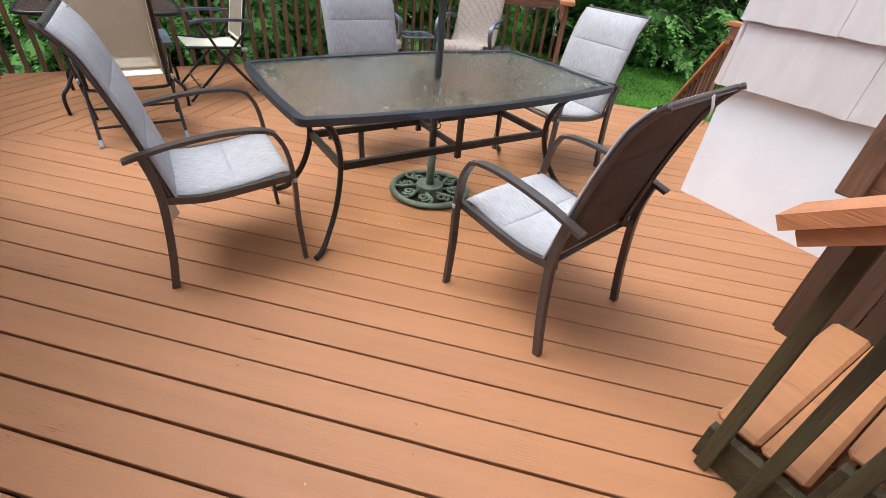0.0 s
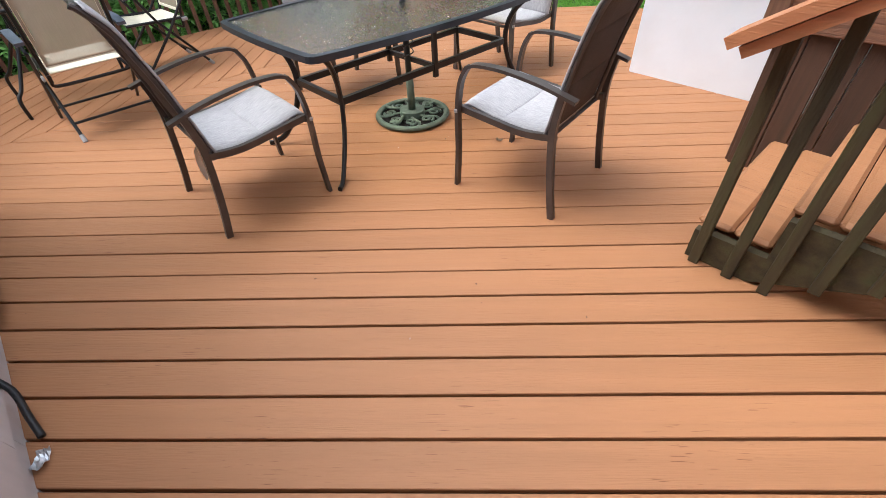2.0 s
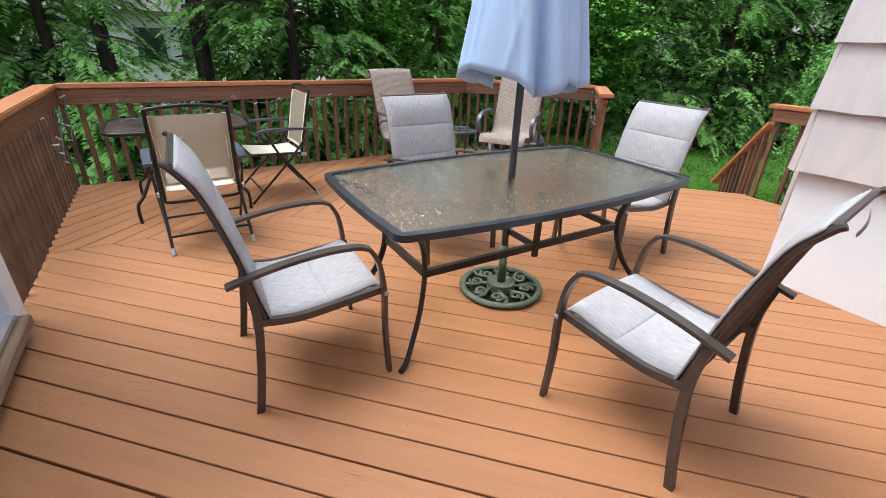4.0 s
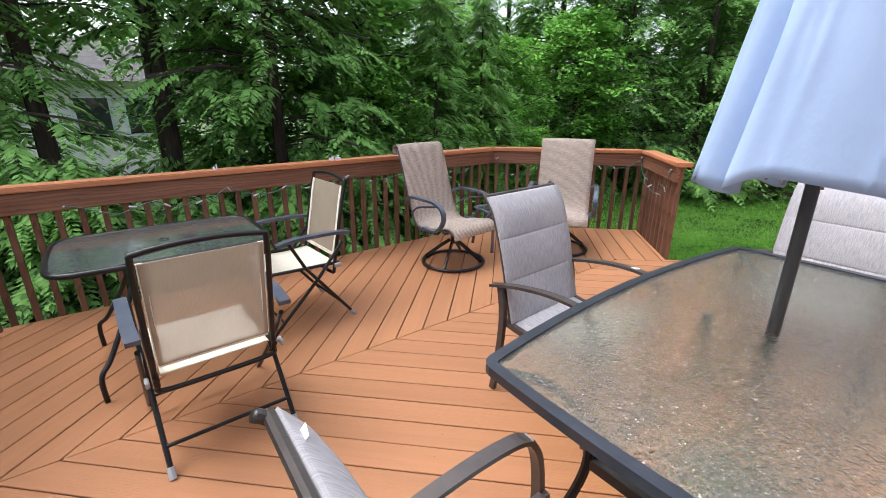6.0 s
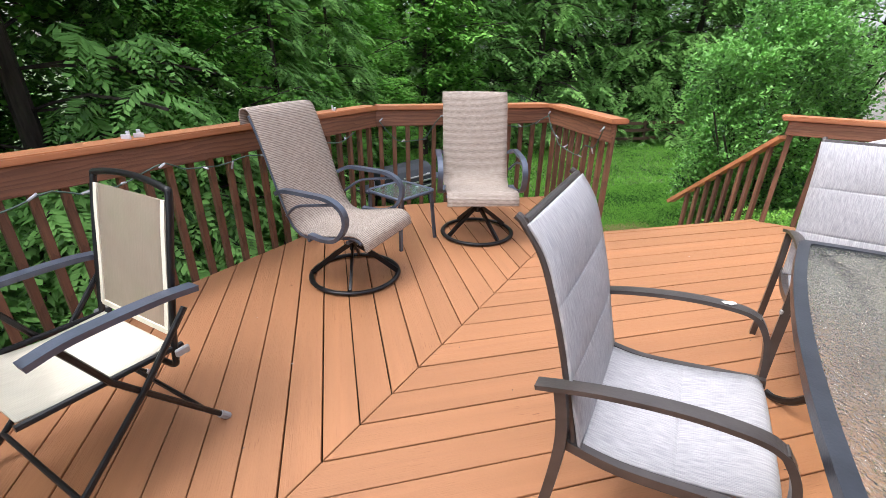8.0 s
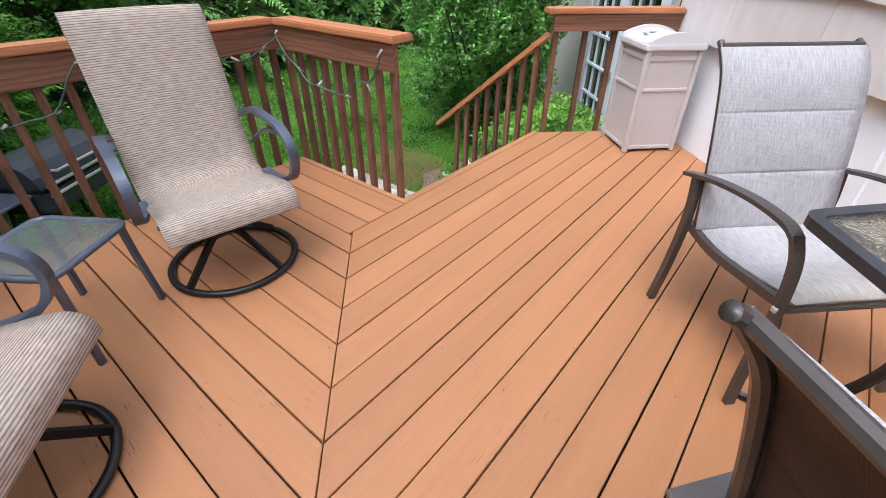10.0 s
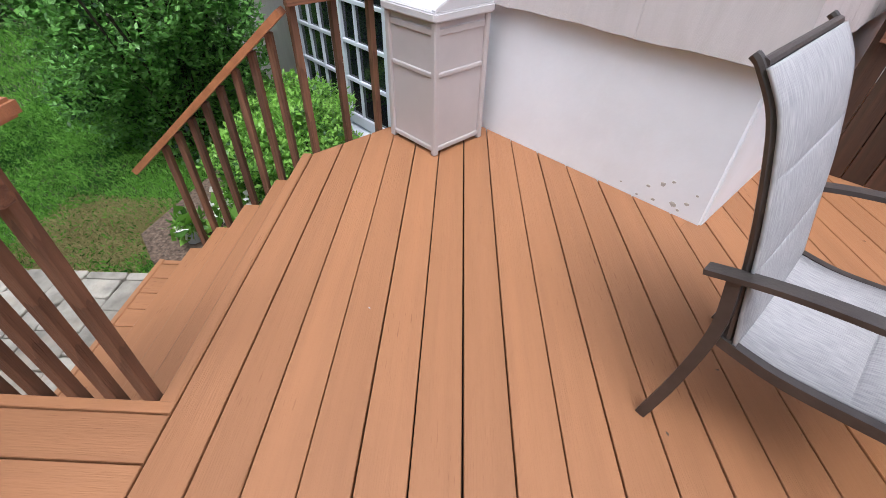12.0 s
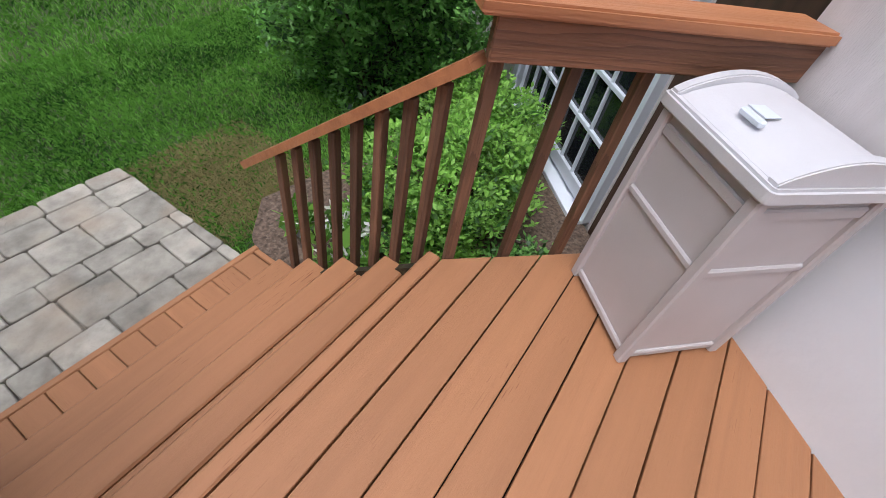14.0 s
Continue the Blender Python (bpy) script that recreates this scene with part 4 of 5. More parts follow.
def canopy():
    """Cloth panels between narrow tucked folds, with a few slack creases."""
    bm = bmesh.new()
    n, rows, rnd2 = 240, 34, random.Random(4)
    folds = [math.radians(d) for d in (30, 84, 138, 190, 293, 342)]
    deep = [rnd2.uniform(0.26, 0.40) for _ in folds]
    creases = [(math.radians(rnd2.uniform(0, 360)), rnd2.uniform(0.35, 0.9), rnd2.uniform(-0.5, 0.5), rnd2.uniform(0.12, 0.3)) for _ in range(26)]
    loops = []
    for i in range(rows + 1):
        t = i / rows
        loop = []
        for k in range(n):
            a = 2 * math.pi * k / n
            near, tuck = 9.0, 0.0
            for f, d in zip(folds, deep):
                off = (a - f - 0.10 * math.sin(3 * t + 2 * f) + math.pi) % (2 * math.pi) - math.pi
                near = min(near, abs(off))
                tuck += d * math.exp(-(off / (0.10 if off > 0 else 0.17)) ** 2)
            wide = 0.065 + 0.225 * t ** 0.82
            r = wide * (1.0 + 0.10 * t * math.exp(-((near - 0.24) / 0.13) ** 2) - tuck * t ** 0.6 + 0.04 * t * math.sin(2 * a + 1.1))
            for ca, ct, slope, long in creases:
                off = (a - ca - slope * (t - ct) * 2 + math.pi) % (2 * math.pi) - math.pi
                r += 0.006 * math.exp(-(off / 0.05) ** 2 - ((t - ct) / long) ** 2)
            z = 2.5 - 1.255 * t - 0.12 * t ** 4 * tuck - 0.05 * t ** 4 * math.exp(-((near - 0.14) / 0.22) ** 2) + 0.02 * math.sin(2 * a + 0.6) * t
            loop.append(bm.verts.new((r * math.cos(a), r * math.sin(a), z)))
        loops.append(loop)
    for a, b in zip(loops, loops[1:]):
        for k in range(n):
            bm.faces.new((a[k], a[(k + 1) % n], b[(k + 1) % n], b[k]))
    return bm


cn = part("canopy", canopy(), CANOPY, umb, "blue canvas hanging in folds", True)
so = cn.modifiers.new("thickness", "SOLIDIFY")
so.thickness = 0.003
for k in range(8):
    a = 2 * math.pi * (k + 0.5) / 8
    part("rib", bar([(0.03 * math.cos(a), 0.03 * math.sin(a), 2.48), (0.10 * math.cos(a), 0.10 * math.sin(a), 1.85), (0.12 * math.cos(a), 0.12 * math.sin(a), 1.22)], 0.01, sides=6), RUBBER, umb)
part("runner", bar([(0, 0, 1.5), (0, 0, 1.6)], 0.06, sides=12, steps=1), POLE, umb)
base = thing("parasol_stand", "round green cast-iron umbrella base with scroll pattern", "parasol stand", pose(UX, UY, 0))
part("rim", bar([(0.235 * math.cos(t), 0.235 * math.sin(t), 0.022) for t in [2 * math.pi * k / 40 for k in range(40)]], 0.036, 0.04, sides=8, steps=1, closed=True), VERDI, base, smooth=True)
part("hub", bar([(0, 0, 0.0), (0, 0, 0.05), (0, 0, 0.055)], 0.17, sides=24, steps=1), VERDI, base)
part("sleeve", bar([(0, 0, 0.05), (0, 0, 0.30)], 0.05, sides=16, steps=1), VERDI, base, smooth=True)
# near-black disc: shade painted into the openings of the ironwork
part("plate", bar([(0, 0, 0.002), (0, 0, 0.008)], 0.46, sides=32, steps=1), GAPSHADE, base)
for k in range(8):
    a = 2 * math.pi * k / 8
    spiral = [(0.152 + (0.045 - 0.0026 * t) * math.cos(0.62 * t), (0.045 - 0.0026 * t) * math.sin(0.62 * t), 0.03) for t in range(15)]
    part("scroll", bar(spiral, 0.016, 0.02, sides=6, steps=2), VERDI, base).matrix_basis = pose(0, 0, 0, 0, 0, math.degrees(a))
    part("scroll", bar([(0.08, 0.0, 0.03), (0.12, 0.025, 0.032), (0.17, 0.06, 0.032), (0.225, 0.05, 0.03)], 0.016, 0.02, sides=6, steps=4), VERDI, base).matrix_basis = pose(0, 0, 0, 0, 0, math.degrees(a))


# ---- swivel rocking chairs ----
def swivel_chair():
    c = thing("swivel_chair", "swivel patio chair with woven tan sling, slate frame", "chair", group="swivel chairs")
    prof = [(0.282, 0.325), (0.265, 0.382), (0.20, 0.410), (0.05, 0.385), (-0.12, 0.36), (-0.21, 0.40), (-0.27, 0.52), (-0.34, 0.74), (-0.40, 0.93), (-0.445, 1.04), (-0.49, 1.06), (-0.52, 1.03), (-0.52, 0.97)]
    part("sling", sling(prof, 0.268, 0.008, (), 0.0, 0.02, ny=10, steps=6), TAN, c, "brown and cream ribbed sling")
    for s in (-1, 1):
        y = s * 0.252
        part("side_rail", bar([(x - 0.016, y, z - 0.018) for x, z in prof[1:-3]], 0.026, sides=8), SLATE, c, smooth=True)
        ya = s * 0.315
        part("arm", bar([(-0.30, s * 0.285, 0.60), (-0.22, ya, 0.635), (-0.05, ya, 0.635), (0.09, ya, 0.625), (0.175, ya, 0.575), (0.19, ya, 0.49), (0.13, ya, 0.40), (0.02, s * 0.29, 0.365), (-0.10, s * 0.275, 0.37)], 0.040, 0.022, sides=4, side=(0, 1, 0)), SLATE, c)
        part("arm_strut", bar([(-0.25, s * 0.285, 0.47), (-0.14, ya, 0.55), (0.0, ya, 0.58), (0.12, ya, 0.60)], 0.018, sides=8), SLATE, c)
    part("seat_bar", bar([(0.16, -0.27, 0.365), (0.16, 0.27, 0.365)], 0.024, sides=8, steps=1), SLATE, c)
    part("seat_bar", bar([(-0.12, -0.27, 0.33), (-0.12, 0.27, 0.33)], 0.024, sides=8, steps=1), SLATE, c)
    part("mount", boxes(((0.02, 0, 0.325), (0.30, 0.20, 0.035)), bevel=0.01), BLACKF, c)
    part("post", bar([(0, 0, 0.19), (0, 0, 0.32)], 0.05, sides=14, steps=1), BLACKF, c)
    part("base_ring", bar([(0.283 * math.cos(t), 0.283 * math.sin(t), 0.018) for t in [2 * math.pi * k / 40 for k in range(40)]], 0.026, 0.034, sides=8, steps=1, closed=True), BLACKF, c, smooth=True)
    for k in range(4):
        a = math.pi / 2 * k + 0.5
        part("spoke", bar([(0.03 * math.cos(a), 0.03 * math.sin(a), 0.22), (0.12 * math.cos(a), 0.12 * math.sin(a), 0.155), (0.275 * math.cos(a), 0.275 * math.sin(a), 0.03)], 0.032, 0.016, sides=4), BLACKF, c)
    return c


sw = swivel_chair()
sw.matrix_basis = pose(-0.99, 4.545, 0, 0, 0, -38)
copy_thing(sw, pose(0.028, 5.092, 0, 0, 0, -100))


# ---- folding chairs ----
def folding_chair():
    c = thing("folding_chair", "black folding chair with cream mesh seat and back", "chair", group="folding chairs")
    part("backrest", sling([(-0.20, 0.46), (-0.235, 0.62), (-0.275, 0.82), (-0.298, 0.915)], 0.212, 0.005, (), 0, 0.008), CREAM, c, "see-through cream mesh")
    for s in (-1, 1):
        part("hem", bar([(-0.197, s * 0.205, 0.46), (-0.232, s * 0.205, 0.62), (-0.272, s * 0.205, 0.82), (-0.295, s * 0.205, 0.915)], 0.022, 0.009, sides=4, side=(0, 1, 0)), CREAMSEAT, c, "doubled mesh hem")
    part("hem", bar([(-0.198, -0.212, 0.462), (-0.198, 0.212, 0.462)], 0.022, 0.009, sides=4, steps=1, side=(0, 0, 1)), CREAMSEAT, c, "doubled mesh hem")
    part("seat", sling([(-0.19, 0.415), (0.0, 0.405), (0.16, 0.42), (0.24, 0.43)], 0.212, 0.006, (), 0, 0.012), CREAMSEAT, c)
    part("back_frame", bar([(-0.185, -0.232, 0.36), (-0.20, -0.232, 0.46), (-0.25, -0.232, 0.70), (-0.30, -0.229, 0.92), (-0.306, -0.20, 0.955), (-0.312, 0, 0.972), (-0.306, 0.20, 0.955), (-0.30, 0.229, 0.92), (-0.25, 0.232, 0.70), (-0.20, 0.232, 0.46), (-0.185, 0.232, 0.36)], 0.024, sides=8), BLACKF, c, smooth=True)
    part("lower_bar", bar([(-0.185, -0.232, 0.37), (-0.18, -0.212, 0.335), (-0.18, 0, 0.33), (-0.18, 0.212, 0.335), (-0.185, 0.232, 0.37)], 0.022, sides=8), BLACKF, c, smooth=True)
    for s in (-1, 1):
        y = s * 0.268
        part("seat_rail", bar([(-0.22, s * 0.230, 0.405), (0.25, s * 0.230, 0.425)], 0.022, sides=8, steps=1), BLACKF, c)
        part("arm", bar([(-0.285, s * 0.275, 0.62), (-0.15, s * 0.28, 0.635), (0.08, s * 0.28, 0.635), (0.20, s * 0.28, 0.615)], 0.05, 0.02, sides=4, side=(0, 1, 0)), SLATE, c, "grey armrest")
        part("front_leg", bar([(-0.24, y, 0.56), (-0.05, y, 0.34), (0.30, y, 0.0)], 0.022, sides=8, steps=1), BLACKF, c)
        part("rear_leg", bar([(0.12, s * 0.255, 0.615), (0.02, s * 0.255, 0.42), (-0.29, s * 0.255, 0.02)], 0.022, sides=8, steps=1), BLACKF, c)
        part("foot_cap", bar([(-0.275, s * 0.255, 0.04), (-0.305, s * 0.255, 0.0)], 0.03, sides=8, steps=1), RUBBER, c, "worn grey plastic foot cap")
        part("hinge", boxes(((-0.20, s * 0.262, 0.40), (0.05, 0.016, 0.03)), bevel=0.005), RUBBER, c)
    part("stretcher", bar([(-0.225, -0.255, 0.105), (-0.225, 0.255, 0.105)], 0.018, sides=8, steps=1), BLACKF, c)
    part("stretcher", bar([(0.20, -0.265, 0.10), (0.20, 0.265, 0.10)], 0.018, sides=8, steps=1), BLACKF, c)
    return c


fc = folding_chair()
fc.matrix_basis = pose(-1.866, 2.281, 0, 0, 0, 136.7)
copy_thing(fc, pose(-1.96, 3.34, 0, 0, 0, 228))

# ---- square glass table by the railing ----
qt = thing("glass_table", "dark glass-topped patio table with rounded black rim", "table", pose(-2.44, 2.80, 0, 0, 0, 45))
part("glass_top", slab(bowed(0.485, 0.335, 0.02, 0.02, 0.09), 0.694, 0.70), TOPGLASS, qt).visible_shadow = False
part("rim", bar([(x, y, 0.69) for x, y in bowed(0.49, 0.34, 0.02, 0.02, 0.095)], 0.032, 0.034, sides=8, steps=1, closed=True), BLACKF, qt, smooth=True)
part("umbrella_hole", bar([(0.024 * math.cos(t), 0.024 * math.sin(t), 0.702) for t in [k * math.pi / 8 for k in range(16)]], 0.006, sides=6, steps=1, closed=True), BLACKF, qt)
for sx in (-1, 1):
    for sy in (-1, 1):
        part("leg", bar([(sx * 0.19, sy * 0.14, 0.68), (sx * 0.20, sy * 0.15, 0.50), (sx * 0.34, sy * 0.28, 0.22), (sx * 0.40, sy * 0.335, 0.14), (sx * 0.403, sy * 0.338, 0.0)], 0.026, sides=8), BLACKF, qt, smooth=True)
for sy in (-1, 1):
    part("stretcher", bar([(-0.20, sy * 0.15, 0.5), (0.20, sy * 0.15, 0.5)], 0.02, sides=8, steps=1), BLACKF, qt)
    part("under_rail", bar([(-0.40, sy * 0.14, 0.672), (0.40, sy * 0.14, 0.672)], 0.02, sides=8, steps=1), BLACKF, qt)

# ---- small side table ----
st = thing("side_table", "small slate-framed side table with rippled glass top", "table", pose(-0.59, 5.115, 0, 0, 0, 35))
part("glass_top", slab(round_rect(0.18, 0.18, 0.045), 0.394, 0.399), SIDEGLASS, st).visible_shadow = False
part("rim", bar([(x, y, 0.393) for x, y in round_rect(0.185, 0.185, 0.05)], 0.024, 0.03, sides=8, steps=1, closed=True), SLATE, st, smooth=True)
for sx in (-1, 1):
    for sy in (-1, 1):
        part("leg", bar([(sx * 0.165, sy * 0.165, 0.38), (sx * 0.17, sy * 0.17, 0.25), (sx * 0.185, sy * 0.185, 0.0)], 0.024, 0.018, sides=4), SLATE, st)

# ---- resin bin by the wall ----
bn = thing("deck_bin", "beige resin trash bin with panelled sides and arched lid", "bin", pose(2.918, 4.145, 0, 0, 0, 45.5))
H_ = 0.715
part("body", boxes(((0, 0, H_ / 2 + 0.01), (0.372, 0.372, H_ - 0.02)), bevel=0.004), RESIN, bn)
for sx in (-1, 1):
    for sy in (-1, 1):
        part("corner_post", boxes(((sx * 0.185, sy * 0.185, H_ / 2), (0.036, 0.036, H_)), bevel=0.006), RESIN, bn)
for a in (0, 90, 180, 270):
    for z, h in ((0.035, 0.03), (0.455, 0.026), (0.665, 0.035)):
        part("band", boxes(((0, -0.187, z), (0.34, 0.016, h)), bevel=0.005), RESIN, bn).matrix_basis = pose(0, 0, 0, 0, 0, a)
lid = part("lid", slab(round_rect(0.218, 0.218, 0.02), H_, H_ + 0.045, bevel=0.008), RESINTOP, bn, "pale resin lid")
for sx in (-1, 1):
    arc = [(-0.205, 0.0)] + [(-0.205 + 0.41 * k / 14, 0.012 + 0.058 * math.sin(math.pi * k / 14) ** 0.8) for k in range(15)] + [(0.205, 0.0)]
    q = part("arch", slab(arc, -0.016, 0.016, bevel=0.004), RESINTOP, lid)
    q.matrix_basis = Matrix(((0, 0, 1, sx * 0.19), (1, 0, 0, 0), (0, 1, 0, H_ + 0.042), (0, 0, 0, 1)))
crown = bmesh.new()
rows = []
for k in range(15):
    y = -0.195 + 0.39 * k / 14
    z = H_ + 0.046 + 0.045 * math.sin(math.pi * k / 14) ** 0.8
    rows.append([crown.verts.new((-0.172, y, z)), crown.verts.new((0.172, y, z)), crown.verts.new((0.172, y, H_ + 0.03)), crown.verts.new((-0.172, y, H_ + 0.03))])
for a, b in zip(rows, rows[1:]):
    for k in range(4):
        crown.faces.new((a[k], a[(k + 1) % 4], b[(k + 1) % 4], b[k]))
crown.faces.new(rows[0])
crown.faces.new(rows[-1][::-1])
bmesh.ops.recalc_face_normals(crown, faces=crown.faces)
part("door", crown, RESINTOP, lid)
part("latch", boxes(((0, 0.135, H_ + 0.088), (0.075, 0.022, 0.018)), bevel=0.005), PAINT, lid, "white latch")
part("label", boxes(((0.02, 0.085, H_ + 0.092), (0.06, 0.05, 0.003))), PAINT, lid, "white sticker")


# ---- trees ----
def fronds(n_leaf, length, width, droop, seed, broad=False):
    """One flat spray of leaflets along a twig, as corners of quads."""
    r = np.random.RandomState(seed)
    quads = []
    if broad:
        for i in range(n_leaf):
            g, rr, ang = r.uniform(0, 6.28), length * math.sqrt(r.rand()) * 0.75, r.uniform(0, 6.28)
            b = np.array((rr * math.cos(g) + 0.3 * length, rr * math.sin(g), r.normal(0, 0.12) * length - droop * rr * 0.35))
            d = np.array((math.cos(ang), math.sin(ang), r.uniform(-0.6, 0.1)))
            side = np.array((-math.sin(ang), math.cos(ang), r.uniform(-0.4, 0.4)))
            ln = width * r.uniform(2.2, 3.4)
            quads.append([b, b + d * ln * 0.5 + side * ln * 0.36, b + d * ln, b + d * ln * 0.5 - side * ln * 0.36])
        return np.array(quads)
    for i in range(n_leaf):
        t = (i // 2 + 0.6) / (n_leaf / 2 + 0.5)
        s = 1 if i % 2 else -1
        ang = radians(52 + r.uniform(-10, 10)) * s
        ln = length * (0.36 - 0.22 * t) * r.uniform(0.8, 1.2) * (1.25 if broad else 1)
        w = width * r.uniform(0.75, 1.2)
        b = np.array((length * t, 0, -droop * t * t * length))
        d = np.array((math.cos(ang), math.sin(ang), -0.25 - 0.2 * r.rand()))
        side = np.array((-math.sin(ang), math.cos(ang), r.uniform(-0.3, 0.3)))
        quads.append([b, b + d * ln * 0.5 + side * w, b + d * ln, b + d * ln * 0.5 - side * w])
    tip = np.array((length, 0, -droop * length))
    quads.append([tip + (-0.12 * length, 0, 0.02), tip + (0, width, 0), tip + (0.13 * length, 0, -0.03), tip + (0, -width, 0)])
    return np.array(quads)


def turned(q, yaw, pitch, roll, scale, place):
    m = (Euler((roll, pitch, yaw)).to_matrix())
    return q * scale @ np.array(m).T + place


def tree(name, label, height, radius, material, seed, levels, per, sprays, leaf_len, leaf_w, droop, low=0.02, broad=False, taper=0.8, n_leaf=18):
    r = np.random.RandomState(seed)
    t = thing(name, label, "tree", group="trees behind the deck")
    bm = bmesh.new()
    tube(bm, [(0, 0, -0.15), (0.03, 0.02, height * 0.35), (-0.02, 0.05, height * 0.7), (0.0, 0.0, height * 0.98)], 0.16, sides=8, steps=3)
    for v in bm.verts:
        k = 1.35 - 1.25 * max(v.co.z, 0) / height
        c = Vector((0, 0, v.co.z))
        v.co = c + (v.co - c) * max(k, 0.12)
    kinds = [fronds(n_leaf, leaf_len, leaf_w, droop, seed * 7 + i, broad) for i in range(5)]
    out = []
    for lv in range(levels):
        z = height * (low + (0.97 - low) * (lv + r.rand() * 0.8) / levels)
        reach = radius * max(0.08, (1 - z / height)) ** taper * r.uniform(0.75, 1.15)
        if broad:
            reach = radius * math.sin(math.pi * min(max(0.12 + 0.85 * z / height, 0), 1)) ** 0.7 * r.uniform(0.7, 1.15)
        for b in range(per):
            a = r.uniform(0, 2 * math.pi)
            rb = reach * r.uniform(0.7, 1.15)
            rise = r.uniform(0.0, 0.25) if not broad else r.uniform(0.1, 0.7)
            end = Vector((rb * math.cos(a), rb * math.sin(a), z + rb * (rise - 0.30 * droop)))
            if b % 3 == 0:
                tube(bm, [(0, 0, z), ((rb * 0.5) * math.cos(a), (rb * 0.5) * math.sin(a), z + rb * 0.5 * rise), tuple(end)], 0.02, sides=4, steps=2)
            for k in range(sprays):
                f = 0.25 + 0.75 * (k + r.rand()) / sprays
                p = np.array((rb * f * math.cos(a), rb * f * math.sin(a), z + rb * f * rise - 0.30 * droop * rb * f * f)) + r.normal(0, 0.05, 3)
                out.append(turned(kinds[r.randint(5)], a + r.normal(0, 0.6), r.uniform(-0.1, 0.5) * droop + 0.05, r.normal(0, 0.22), r.uniform(0.7, 1.25), p))
    part("trunk", bm, BARK, t)
    v = np.concatenate(out).reshape(-1, 3)
    crown = new("crown", cloud("crown", v, np.arange(len(v)).reshape(-1, 4), material))
    crown.parent = t
    return t


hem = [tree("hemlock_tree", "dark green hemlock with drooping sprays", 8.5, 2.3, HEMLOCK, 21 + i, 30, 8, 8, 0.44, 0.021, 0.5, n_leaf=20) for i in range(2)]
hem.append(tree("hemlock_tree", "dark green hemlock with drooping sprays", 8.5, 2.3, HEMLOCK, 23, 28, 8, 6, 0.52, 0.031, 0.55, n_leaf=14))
map_ = tree("maple_tree", "bright green young maple among the hemlocks", 5.0, 1.7, MAPLE, 40, 20, 9, 6, 0.36, 0.034, 0.5, low=0.18, broad=True, n_leaf=22)
rnd = random.Random(9)
spots = []
for i, total in enumerate((-9.5, -7.2, -4.6, -1.5, 2.9, 4.6, 6.4, 8.2)):
    spots.append((ud(total + rnd.uniform(-0.2, 0.2), -10.2 + rnd.uniform(-0.6, 0.5)), i % 2, rnd.uniform(0.85, 1.1) * (0.5 if i > 4 else 1.0)))
for i, total in enumerate((-9, -5.5, 3.6, 6.5, 10)):
    spots.append((ud(total + rnd.uniform(-0.3, 0.3), -13.4 + rnd.uniform(-0.7, 0.7)), 2, rnd.uniform(1.1, 1.35) * (0.5 if i > 2 else 1.0)))
spots.append((ud(-2.7, -12.2), 2, 1.15))
spots += [(ud(-3.0, -9.6), 1, 0.55), (ud(-4.6, -10.9), 0, 1.05)]
spots += [(Vector((-1.0 + 1.9 * i, 17.2 + 0.5 * (i % 2), 0)), 2, (0.6, 0.62, 0.9, 1.2, 1.35, 1.3, 1.4, 1.3)[i]) for i in range(8)]
for i in range(9):
    tall = 0.55 if i < 2 else 1.1
    spots.append((Vector((-2.2 + i * 1.75 + rnd.uniform(-0.5, 0.5), 15.0 + rnd.uniform(-0.6, 0.9), 0)), 2, tall * rnd.uniform(0.95, 1.2)))
for i in range(5):
    spots.append((Vector((12.5 + rnd.uniform(-0.6, 0.6), 4.5 + i * 2.3, 0)), 2, rnd.uniform(1.0, 1.3)))
for i in range(1, 3):
    spots.append((Vector((1 + i * 5.2, 18.5 + rnd.uniform(-0.6, 0.9), 0)), 2, rnd.uniform(1.4, 1.7)))
used = set()
for p, k, s in spots:
    m = Matrix.Translation((p.x, p.y, GZ)) @ Euler((0, 0, rnd.uniform(0, 6.28))).to_matrix().to_4x4()
    if k in used:
        o = copy_thing(hem[k], m)
    else:
        used.add(k)
        o = hem[k]
        o.matrix_basis = m
    o.scale = (s * 0.95, s * 0.95, s)
sap = tree("hemlock_sapling", "low green hemlock growth behind the railing", 2.0, 1.25, HEMLOCK, 77, 15, 8, 6, 0.34, 0.02, 0.5, n_leaf=18)
sap.matrix_basis = pose(*ud(-5.2, -8.6, GZ), 0, 0, 30)
for i, total in enumerate((-3.6, -2.0, -0.4, 1.1, 2.6, 4.0, 5.3)):
    copy_thing(sap, pose(*ud(total, -8.5 - 0.3 * (i % 2), GZ), 0, 0, 70 * i)).scale = (1, 1, 0.8 + 0.12 * (i % 3))
pine = tree("pine_tree", "tall thin pine with sparse upper branches", 13.0, 2.2, HEMLOCK, 91, 22, 6, 5, 0.5, 0.03, 0.5, low=0.26)
pine.matrix_basis = pose(-5.2, 6.3, GZ, 0, 0, 10)
for i, (x, y) in enumerate(((-5.55, 4.95), (-4.9, 6.05), (-4.4, 15.4), (-2.6, 18.2), (-0.6, 16.5), (0.9, 19.5), (2.4, 17.4), (-9.6, 11.5), (-5.6, 18.8), (-11.5, 9.4))):
    copy_thing(pine, pose(x, y, GZ, 0, 0, 47 * i))
map_.matrix_basis = pose(-3.1, 8.6, GZ, 0, 0, 20)
